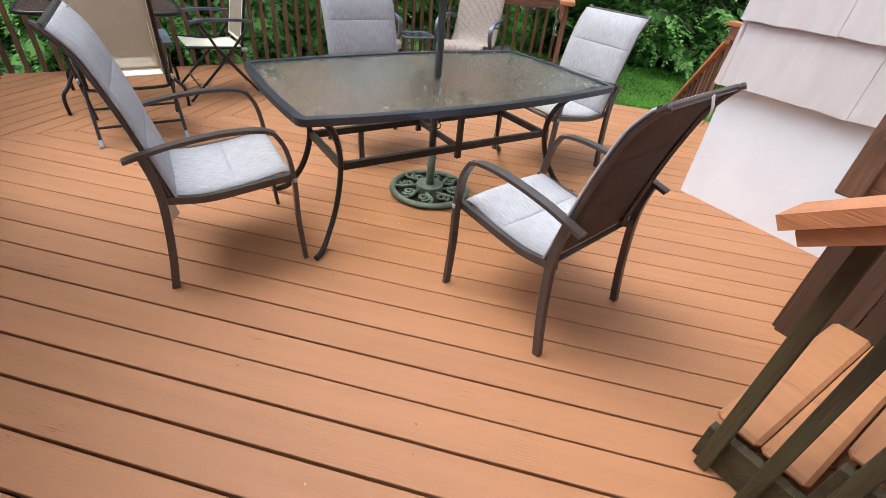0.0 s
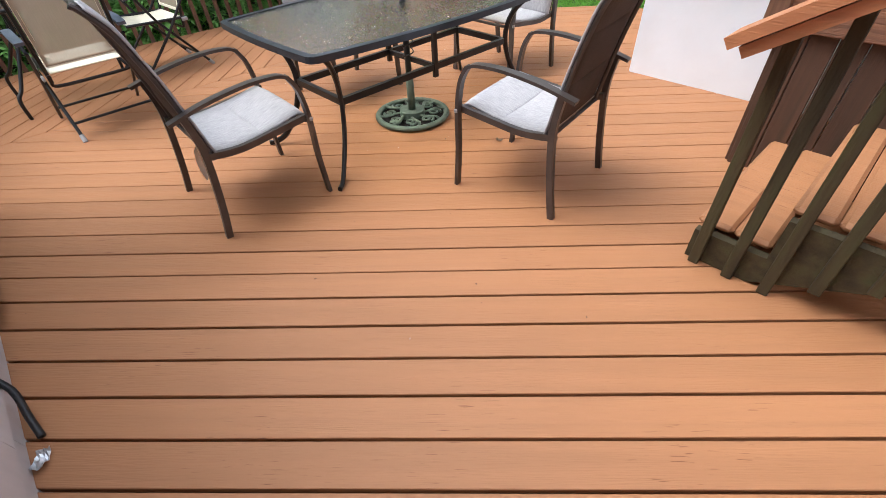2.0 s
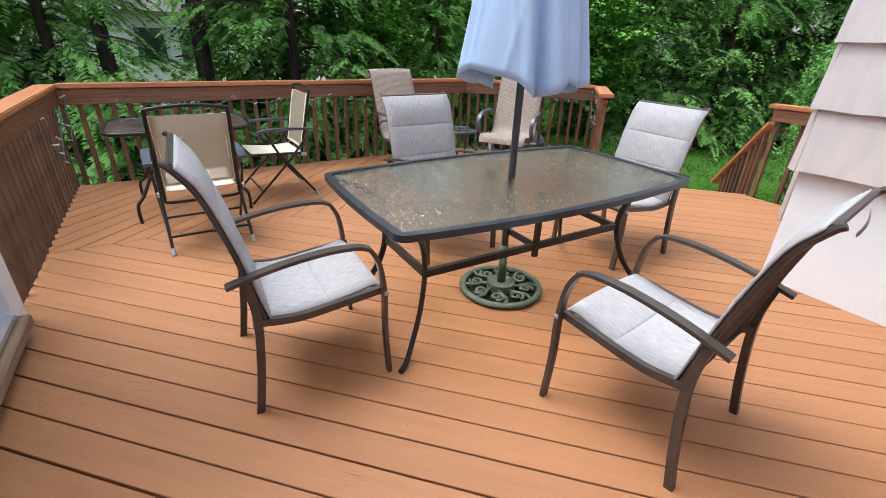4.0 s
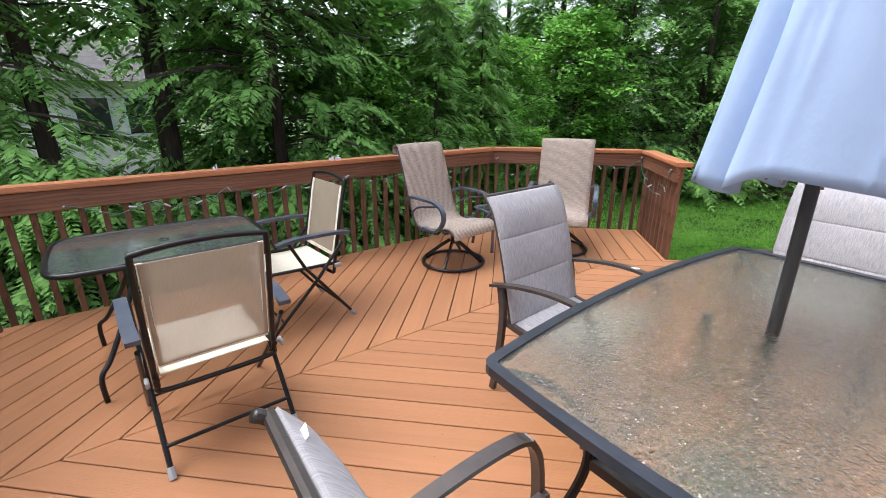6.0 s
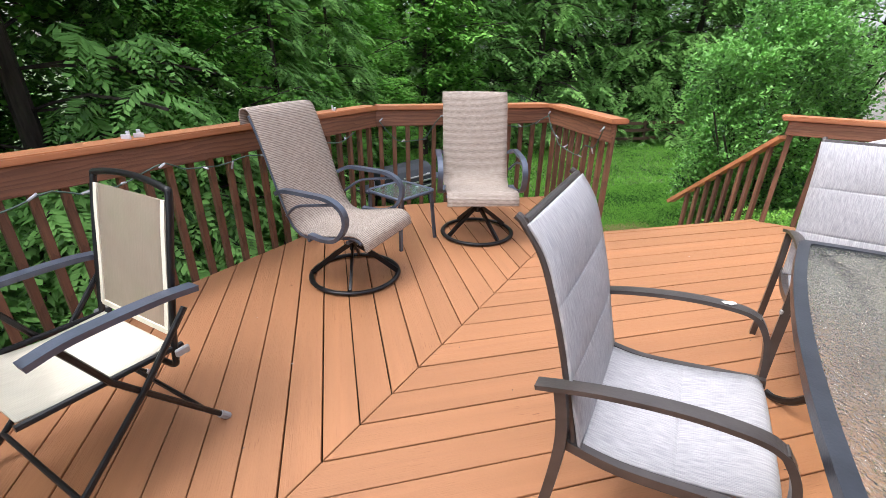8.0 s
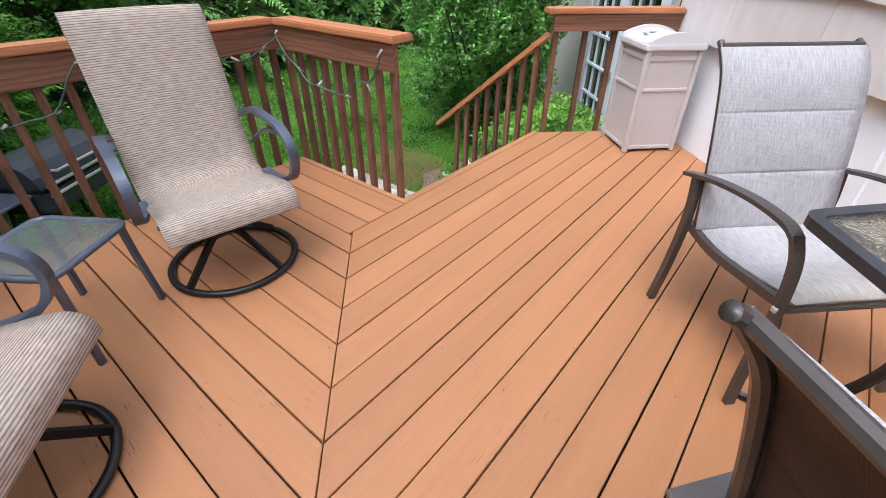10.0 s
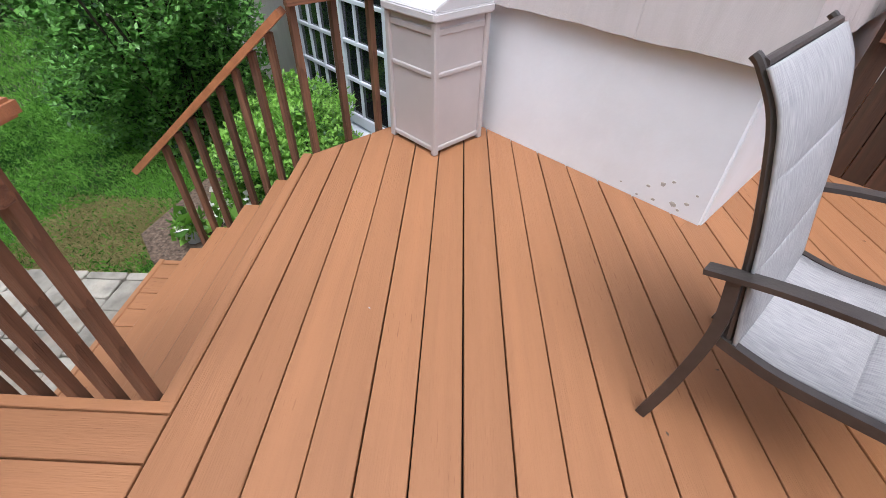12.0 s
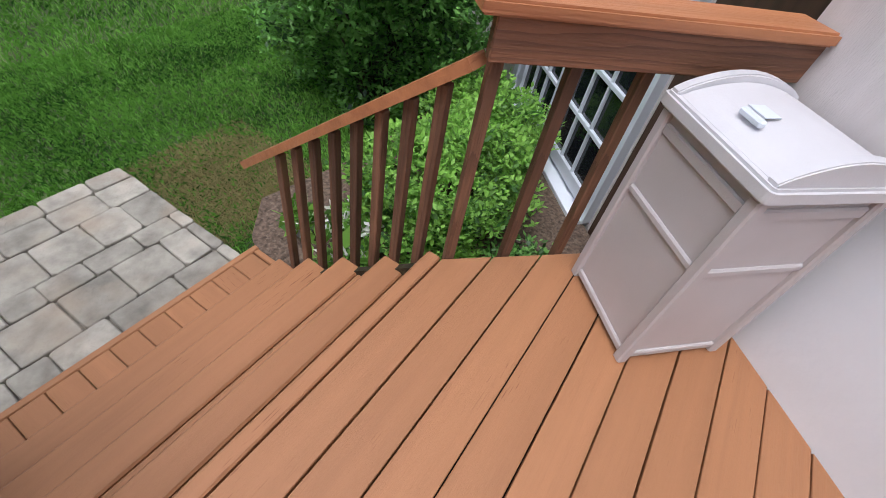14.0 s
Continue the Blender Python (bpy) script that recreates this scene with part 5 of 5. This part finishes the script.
for x, y, a, s in ((-2.6, 7.6, 160, 0.62), (-1.3, 8.9, 15, 0.44), (-0.2, 9.7, 95, 0.42), (-0.9, 10.4, 200, 0.58), (-0.8, 11.8, 130, 0.8), (1.2, 13.2, 220, 0.95), (-1.9, 9.6, 80, 0.72), (-4.9, 7.3, 10, 0.7)):
    copy_thing(map_, pose(x, y, GZ, 0, 0, a)).scale = (s, s, s)


def bush(name, label, place, size, material, count, leaf_size, seed, square=2.6, base=0.0, twigs=0):
    """A shrub: twigs and leaves in a thick uneven shell."""
    r = np.random.RandomState(seed)
    d = r.normal(size=(count, 3))
    d /= np.linalg.norm(d, axis=1)[:, None]
    d[:, 2] = np.where(d[:, 2] < -0.93, -d[:, 2], d[:, 2])
    k = (np.abs(d) ** square).sum(1) ** (-1 / square)
    lump = np.array([0.82 + 0.36 * noise.noise(Vector(q * 2.2) + Vector((seed, 0, 0))) + 0.2 * noise.noise(Vector(q * 6.5)) for q in d])
    p = d * (k * lump * (1 - 0.38 * r.rand(count) ** 2.2))[:, None] * np.array(size)
    p[:, 2] += size[2] * 0.9 + base
    p[:, 2] = np.maximum(p[:, 2], 0.03)
    a, b, c = r.uniform(0, 6.28, count), r.normal(0.35, 0.45, count), leaf_size * r.uniform(0.65, 1.3, count)
    ax = np.stack([np.cos(a) * np.cos(b), np.sin(a) * np.cos(b), np.sin(b)], 1)
    sd = np.stack([-np.sin(a), np.cos(a), r.normal(0, 0.4, count)], 1)
    q = np.stack([p, p + ax * c[:, None] * 0.5 + sd * c[:, None] * 0.26, p + ax * c[:, None], p + ax * c[:, None] * 0.5 - sd * c[:, None] * 0.26], 1)
    t = thing(name, label, "shrub", Matrix.Translation(place))
    me = cloud("foliage", q.reshape(-1, 3), np.arange(4 * count).reshape(-1, 4), material)
    o = new("foliage", me)
    o.parent = t
    bm = bmesh.new()
    for i in range(26):
        g = r.normal(size=3)
        tube(bm, [(g[0] * 0.06, g[1] * 0.06, -0.05), (g[0] * size[0] * 0.25, g[1] * size[1] * 0.25, size[2] * 0.55), (g[0] * size[0] * 0.42, g[1] * size[1] * 0.42, size[2] * (1.0 + 0.2 * g[2]))], 0.022, sides=5, steps=3)
    part("branch_mass", bm, BARK, t)
    return t


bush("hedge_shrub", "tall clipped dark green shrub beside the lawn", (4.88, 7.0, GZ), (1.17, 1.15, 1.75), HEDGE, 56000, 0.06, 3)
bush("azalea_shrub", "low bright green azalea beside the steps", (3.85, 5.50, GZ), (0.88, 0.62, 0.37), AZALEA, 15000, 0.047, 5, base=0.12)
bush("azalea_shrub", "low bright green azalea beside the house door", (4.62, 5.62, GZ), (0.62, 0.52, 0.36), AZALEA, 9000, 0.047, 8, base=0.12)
bush("ground_shrub", "small leafy plant under the deck railing", (3.05, 5.10, GZ), (0.42, 0.34, 0.2), AZALEA, 2600, 0.05, 6)
bush("ground_shrub", "small leafy plant beside the railing", (3.55, 4.72, GZ), (0.4, 0.3, 0.18), HEDGE, 2200, 0.05, 7)

# bare earth with leaf litter by the house
BED = [(2.70, 4.75), (3.36, 4.16), (3.80, 3.80), (5.9, 5.83), (5.6, 6.5), (4.0, 6.45), (3.1, 6.6), (2.8, 6.35), (2.72, 6.2)]
bm = slab(BED, GZ - 0.05, GZ + 0.028)
solid("ground_bed", bm, MULCH, "planting bed of brown mulch and leaf litter", "planting bed")

# ---- grass ----
def blades(name, count, boxes_, material, h, seed, label):
    r = np.random.RandomState(seed)
    area = np.array([(b[1] - b[0]) * (b[3] - b[2]) for b in boxes_])
    which = r.choice(len(boxes_), count, p=area / area.sum())
    bb = np.array(boxes_)[which]
    x = bb[:, 0] + (bb[:, 1] - bb[:, 0]) * r.rand(count)
    y = bb[:, 2] + (bb[:, 3] - bb[:, 2]) * r.rand(count)
    bed = np.zeros(count, bool)
    for (ax, ay), (bx, by) in zip(BED, BED[1:] + BED[:1]):
        bed ^= ((ay > y) != (by > y)) & (x < (bx - ax) * (y - ay) / (by - ay + 1e-9) + ax)
    keep = ~((x > 0.69) & (x < 2.67) & (y < 7.56)) & ~bed & ~((x - y > -6.7) & (y < 6.05) & (x < 1.1))
    if material is GRASS:
        keep &= (((x - 3.15) / 0.5) ** 2 + ((y - 7.0) / 0.6) ** 2 > 1) | (r.rand(count) < 0.3)
    x, y = x[keep], y[keep]
    n = len(x)
    z = np.full(n, GZ - 0.035) + np.array([0.05 * noise.noise(Vector((a * 0.25, b * 0.25, 0))) for a, b in zip(x, y)])
    a, ln = r.uniform(0, 6.28, n), h * r.uniform(0.6, 1.4, n)
    lean = r.uniform(0.2, 0.9, n)
    w = 0.004
    b0 = np.stack([x - w * np.sin(a), y + w * np.cos(a), z], 1)
    b1 = np.stack([x + w * np.sin(a), y - w * np.cos(a), z], 1)
    m0 = np.stack([x + np.cos(a) * ln * lean * 0.35, y + np.sin(a) * ln * lean * 0.35, z + ln * 0.6], 1)
    tp = np.stack([x + np.cos(a) * ln * lean, y + np.sin(a) * ln * lean, z + ln * (1.05 - 0.4 * lean)], 1)
    v = np.stack([b0, b1, m0 + (b1 - b0) * 0.4, tp], 1).reshape(-1, 3)
    tagged(new(name, cloud(name, v, np.arange(4 * n).reshape(-1, 4), material)), label, "grass", kind="stuff")


blades("grass", 130000, [(-1.5, 2.6, 6.0, 9.5), (2.5, 6.2, 5.9, 9.5)], GRASS, 0.055, 2, "short green lawn grass beyond the steps")
blades("grass", 80000, [(-6.0, 9.0, 9.5, 13.8), (-3.5, -1.5, 5.8, 9.5), (6.2, 9.5, 7, 9.5)], GRASS, 0.075, 4, "green lawn grass towards the trees")
blades("grass", 26000, [(2.65, 3.7, 6.4, 7.6), (2.8, 3.5, 6.5, 7.4)], DRYGRASS, 0.04, 5, "dry straw-coloured patch in the lawn")

# ---- pavers ----
pav = solid("pavement", boxes(((1.68, 6.87, GZ - 0.06), (1.95, 1.34, 0.11))), SAND, "grey tumbled stone pavers at the foot of the steps", "pavement")
rnd = random.Random(31)
y = 6.21
row = 0
while y < 7.5:
    h = (0.22, 0.30, 0.17, 0.30, 0.22, 0.15)[row % 6]
    x = 0.72
    while x < 2.62:
        w = min(rnd.choice((0.19, 0.30, 0.38, 0.30, 0.25)), 2.65 - x)
        if w > 0.06:
            o = round_rect(w / 2 - 0.0035, h / 2 - 0.0035, min(0.02, w / 4), 2)
            o = [(x + w / 2 + a + rnd.uniform(-0.005, 0.005), y + h / 2 + b + rnd.uniform(-0.005, 0.005)) for a, b in o]
            part("paver", plank(o, GZ + 0.03 + rnd.uniform(-0.005, 0.005), 0.06, 0.006), PAVER, pav)
        x += w
    y += h
    row += 1

# ---- garden door ----
dm = Matrix.Translation(ud(9.35, 0.08, GZ + 0.06)) @ pose(0, 0, 0, 0, 0, 45)
door = thing("door_1", "pale blue-white glazed garden door with small panes", "door", dm, kind="structure")
for x0 in (0.0, 0.95):
    for x, w in ((0.05, 0.10), (0.87, 0.10)):
        part("stile", boxes(((x0 + x, 0.03, 1.02), (w, 0.045, 2.0)), bevel=0.004), PAINT, door)
    for z in (0.10, 0.56, 0.95, 1.34, 1.95):
        part("rail", boxes(((x0 + 0.46, 0.032, z), (0.74, 0.035, 0.12 if z in (0.10, 1.95) else 0.035)), bevel=0.003), PAINT, door)
    for x in (0.34, 0.58):
        part("muntin", boxes(((x0 + x, 0.03, 1.02), (0.022, 0.03, 1.8)), bevel=0.003), PAINT, door)
    part("pane", boxes(((x0 + 0.46, 0.012, 1.02), (0.74, 0.006, 1.85))), PANE, door)
part("door_handle", boxes(((0.90, 0.07, 0.95), (0.03, 0.05, 0.10)), bevel=0.008), RUBBER, door, "metal handle")
for x in (-0.07, 1.95):
    part("jamb", boxes(((x, 0.03, 1.05), (0.11, 0.08, 2.12)), bevel=0.004), PAINT, door)
part("lintel", boxes(((0.94, 0.03, 2.10), (2.1, 0.08, 0.12)), bevel=0.004), PAINT, door)
part("sill", boxes(((0.94, 0.08, -0.02), (2.1, 0.16, 0.05)), bevel=0.004), STUCCO, door)


# ---- white side door at the edge of the deck ----
sd = thing("door_2", "white glazed side door above a worn wooden sill", "door", Matrix.Translation(ud(-0.90, -2.72, 0.0)) @ pose(0, 0, 0, 0, 0, -45), kind="structure")
W2 = 0.86
part("leaf", boxes(((W2 / 2, -0.03, 0.26), (W2 - 0.02, 0.04, 0.22)), ((0.06, -0.03, 1.2), (0.10, 0.04, 1.66)), ((W2 - 0.06, -0.03, 1.2), (0.10, 0.04, 1.66)), ((W2 / 2, -0.03, 2.08), (W2 - 0.02, 0.04, 0.12)), bevel=0.004), PAINT, sd, "white painted door leaf")
part("pane", boxes(((W2 / 2, -0.03, 1.2), (W2 - 0.22, 0.008, 1.66))), SIDEPANE, sd)
part("back", boxes(((W2 / 2, -0.16, 1.15), (W2 + 0.2, 0.02, 2.1))), PAINT, sd)
for x in (-0.055, W2 + 0.055):
    part("casing", boxes(((x, 0.0, 1.08), (0.10, 0.05, 2.22)), bevel=0.005), PAINT, sd, "white painted casing")
part("threshold", boxes(((W2 / 2, 0.0, 0.135), (W2, 0.075, 0.022)), bevel=0.006), ALUM, sd, "bright aluminium threshold")
part("sill", boxes(((W2 / 2, 0.028, 0.09), (W2 + 0.06, 0.10, 0.062)), bevel=0.008), OLDWOOD, sd, "bare worn wooden sill")
part("sill_board", boxes(((W2 / 2, -0.005, 0.02), (W2 + 0.06, 0.05, 0.075)), bevel=0.004), MOSSY, sd, "dark weathered board")


# ---- pots ----
def pot(x, y, r, h, material, label, flowers):
    t = thing("flower_pot", label, "flower pot", pose(x, y, GZ + 0.03))
    bm = bmesh.new()
    prof = [(r * 0.68, 0.0), (r * 0.95, h * 0.85), (r * 1.05, h * 0.86), (r * 1.05, h), (r * 0.92, h), (r * 0.88, h * 0.9), (0.001, h * 0.88)]
    n = 20
    loops = [[bm.verts.new((a * math.cos(2 * math.pi * k / n), a * math.sin(2 * math.pi * k / n), z)) for k in range(n)] for a, z in prof]
    for a, b in zip(loops, loops[1:]):
        for k in range(n):
            bm.faces.new((a[k], a[(k + 1) % n], b[(k + 1) % n], b[k]))
    part("pot", bm, material, t)
    rr = np.random.RandomState(int(x * 100))
    for nm, cnt, m_, size in (("foliage", 260, AZALEA, 0.035), ("blossom", flowers, BLOOM, 0.022)):
        if cnt:
            p = rr.normal(0, r * 0.55, (cnt, 3)) * (1, 1, 0.6) + (0, 0, h + r * 0.35)
            d1, d2 = rr.normal(0, size, (cnt, 3)), rr.normal(0, size, (cnt, 3))
            q = np.stack([p, p + d1, p + d1 + d2, p + d2], 1).reshape(-1, 3)
            o = new(nm, cloud(nm, q, np.arange(4 * cnt).reshape(-1, 4), m_))
            o.parent = t


pot(3.17, 5.75, 0.15, 0.22, GRILL, "dark flower pot with small white flowers", 260)
pot(2.92, 5.60, 0.13, 0.18, TERRA, "terracotta flower pot with white flowers", 90)
pot(3.05, 6.12, 0.08, 0.12, PAINT, "small white garden pot", 60)

# ---- grill on the lawn ----
gr = thing("barbecue_grill", "small black barbecue grill standing on the lawn", "grill", Matrix.Translation((-0.1, 8.35, GZ)) @ pose(0, 0, 0, 0, 0, 35) @ Matrix.Scale(1.2, 4))
part("body", slab(round_rect(0.36, 0.24, 0.1), 0.36, 0.56, bevel=0.03), GRILL, gr)
hood = bmesh.new()
hr_rows = []
for k in range(9):
    a = math.pi * k / 8
    hr_rows.append([hood.verts.new((s * 0.35, 0.24 * math.cos(a), 0.57 + 0.2 * math.sin(a))) for s in (-1, 1)])
for a, b in zip(hr_rows, hr_rows[1:]):
    hood.faces.new((a[0], a[1], b[1], b[0]))
hood.faces.new([r_[0] for r_ in hr_rows])
hood.faces.new([r_[1] for r_ in hr_rows][::-1])
part("hood", hood, GRILL, gr)
part("handle", bar([(-0.2, -0.24, 0.66), (-0.2, -0.28, 0.66), (0.2, -0.28, 0.66), (0.2, -0.24, 0.66)], 0.022, sides=8, steps=1), RUBBER, gr)
for sx in (-1, 1):
    part("side_shelf", boxes(((sx * 0.5, 0, 0.54), (0.26, 0.36, 0.025)), bevel=0.006), SLATE, gr)
    for sy in (-1, 1):
        part("leg", bar([(sx * 0.28, sy * 0.18, 0.37), (sx * 0.33, sy * 0.22, 0.0)], 0.03, sides=8, steps=1), GRILL, gr)

for z in (0.50, 0.575):
    part("trim_strip", boxes(((0, -0.245, z), (0.6, 0.012, 0.022)), bevel=0.003), ALUM, gr, "bright metal trim")
solid("paper_cup", bar([(0, 0, 0), (0, 0, 0.05), (0, 0, 0.11)], 0.075, sides=16, steps=1), PAINT, "small white cup standing on the grill's shelf", "cup", kind="", m=Matrix.Translation((-0.1, 8.35, GZ)) @ pose(0, 0, 0, 0, 0, 35) @ Matrix.Translation((-0.60, 0.0, 0.665)))

# ---- rail fence under the far trees ----
fn = thing("fence", "dark weathered rail fence in the shade of the trees", "fence", Matrix.Translation((5.9, 13.5, GZ)) @ pose(0, 0, 0, 0, 0, -3))
for i in range(4):
    part("post", boxes(((0.15 + 1.8 * i, 0, 0.33), (0.08, 0.08, 0.8)), bevel=0.01), PLANK, fn)
    for z in (0.18, 0.42, 0.62):
        if i < 3:
            part("rail", boxes(((1.05 + 1.8 * i, -0.055, z + 0.012 * (i % 2)), (1.85, 0.03, 0.085)), bevel=0.006), PLANK, fn)
for i, (x, y) in enumerate(((5.3, 13.9), (6.7, 14.3), (8.4, 14.1), (9.8, 13.4), (4.0, 14.3))):
    copy_thing(sap, pose(x, y, GZ, 0, 0, 50 * i)).scale = (1, 1, 0.75 + 0.1 * (i % 3))

# ---- neighbour's house through the trees ----
nh = thing("neighbour_house", "pale grey clapboard house far behind the trees", "house", Matrix.Translation(ud(-5.0, -27.0, GZ - 0.5)) @ pose(0, 0, 0, 0, 0, 45))
part("wall", boxes(((0, 3, 1.8), (12, 6, 3.6))), FARHOUSE, nh)
for i in range(11):
    part("clapboard", boxes(((0, -0.02, 0.17 + i * 0.33), (12.05, 0.05, 0.315))), FARHOUSE, nh)
for x in (-3.2, -0.6, 3.6, 4.9):
    w_ = part("window", boxes(((x, -0.09, 2.5), (1.05, 0.06, 1.3)), bevel=0.01), PAINT, nh)
    part("pane", boxes(((x, -0.125, 2.5), (0.85, 0.02, 1.1))), PANE, w_)
part("roof", slab([(-3.6, 0.0), (3.6, 0.0), (0, 1.5)], -6.3, 6.3), ROOF, nh).matrix_basis = Matrix(((0, 0, 1, 0), (1, 0, 0, 3), (0, 1, 0, 3.55), (0, 0, 0, 1)))


# ---- string lights under the railing caps ----
def string_lights(pts, seed, label):
    r = random.Random(seed)
    t = thing("string_lights", label, "string lights", group="string lights on the railing")
    path = []
    for a, b in zip(pts, pts[1:]):
        a, b = Vector(a), Vector(b)
        n = max(3, int((b - a).length / 0.09))
        for k in range(n):
            f = k / n
            path.append(a.lerp(b, f) + Vector((r.uniform(-0.012, 0.012), r.uniform(-0.012, 0.012), -0.07 * math.sin(math.pi * f) + r.uniform(-0.018, 0.018))))
    path.append(Vector(pts[-1]))
    part("wire", bar(path, 0.009, sides=5, steps=2), WIRE, t)
    for p in path[::2]:
        bm = bmesh.new()
        d = Vector((r.uniform(-1, 1), r.uniform(-1, 1), r.uniform(-1, 0.6))).normalized()
        tube(bm, [p, p + d * 0.015, p + d * 0.048], 0.014, sides=6, steps=1)
        part("bulb", bm, CLEARBULB, t, smooth=True)


IN = 0.075
z0 = 0.80
string_lights([ud(-0.80, -6.45, 0.84), ud(-0.80, -6.1, 0.50), ud(-0.80, -5.9, 0.80), ud(-0.80, -5.3, 0.45), ud(-0.80, -4.9, 0.80)], 6, "clear string lights bunched at the railing corner")
left = [ud(-0.3 + i * 0.72, -6.68 + 0.16, z0 - 0.05 * (i % 2)) for i in range(8)]
string_lights(left, 2, "clear string lights looped along the wooden railing")
string_lights([C1 + Vector((0.05, -IN, 0.80)), C1 + Vector((0.35, -IN, 0.62)), C1 + Vector((0.6, -IN, 0.82)), C1 + Vector((1.2, -IN, 0.76)), C2 + Vector((-0.06, -IN, 0.82))], 3, "clear string lights sagging below the corner railing")
string_lights([C2 + Vector((-IN, -0.08, 0.84)), C2 + Vector((-IN, -0.45, 0.60)), C2 + Vector((-IN, -0.8, 0.66)), C3 + Vector((-IN, 0.02, 0.86))], 4, "clear string lights draped at the railing's end")
for i, total in enumerate((1.05, 2.43, 2.52, 3.7, 4.6)):
    q = ud(total, -6.66, 0.925)
    bm = boxes(((0, 0, 0.012), (0.012, 0.05, 0.024)), ((0.02, 0, 0.02), (0.008, 0.02, 0.04)), bevel=0.002)
    tagged(new("clip", finish("clip", bm, RESINTOP)), "small plastic light clip on the railing cap", "clip", "light clips").matrix_basis = Matrix.Translation(q) @ pose(0, 0, 0, 0, 0, 45 + 30 * i)


# ---- litter on the deck ----
def litter(count, material, size, seed, label):
    r = np.random.RandomState(seed)
    x, y = r.uniform(-1.6, 2.4, count), r.uniform(0.1, 4.6, count)
    a, ln = r.uniform(0, 6.28, count), size * r.uniform(0.5, 1.6, count)
    ax = np.stack([np.cos(a), np.sin(a), np.zeros(count)], 1) * ln[:, None]
    sd = np.stack([-np.sin(a), np.cos(a), np.zeros(count)], 1) * (ln * r.uniform(0.12, 0.5, count))[:, None]
    p = np.stack([x, y, np.full(count, 0.0008)], 1)
    up = np.array((0, 0, 0.003))
    v = np.stack([p - ax, p + sd + up, p + ax, p - sd + up * 0.3], 1).reshape(-1, 3)
    tagged(new("deck_litter", cloud("deck_litter", v, np.arange(4 * count).reshape(-1, 4), material)), label, "litter", kind="stuff")


litter(60, MULCH, 0.006, 3, "small brown leaf crumbs scattered on the deck boards")
litter(22, PAINT, 0.004, 8, "tiny pale paint chips scattered on the deck boards")


def crumple(name, label, category, place, size, material, seed):
    """A small curled scrap: a bent sheet with a ragged edge."""
    r = random.Random(seed)
    bm = bmesh.new()
    bmesh.ops.create_grid(bm, x_segments=6, y_segments=5, size=0.5)
    for v in bm.verts:
        k = 1.0 - 0.25 * r.random() * (abs(v.co.x) + abs(v.co.y))
        v.co = Vector((v.co.x * size * k, v.co.y * size * 0.6 * k, 0.012 + 0.5 * size * abs(v.co.x) ** 1.5 + r.uniform(-0.12, 0.12) * size))
    low = min(v.co.z for v in bm.verts)
    for v in bm.verts:
        v.co.z += 0.001 - low
    ob = new(name, finish(name, bm, material))
    ob.matrix_basis = Matrix.Translation(place) @ pose(0, 0, 0, 0, 0, r.uniform(0, 360))
    so_ = ob.modifiers.new("thickness", "SOLIDIFY")
    so_.thickness = 0.001
    return tagged(ob, label, category)


crumple("dry_leaf", "small curled dry brown leaf lying on the deck", "leaf", (0.938, 1.742, 0.0), 0.045, OLDWOOD, 4)
crumple("foil_scrap", "crumpled bright foil scrap by the white wall", "scrap", (-0.595, -0.215, 0.0), 0.07, ALUM, 6)
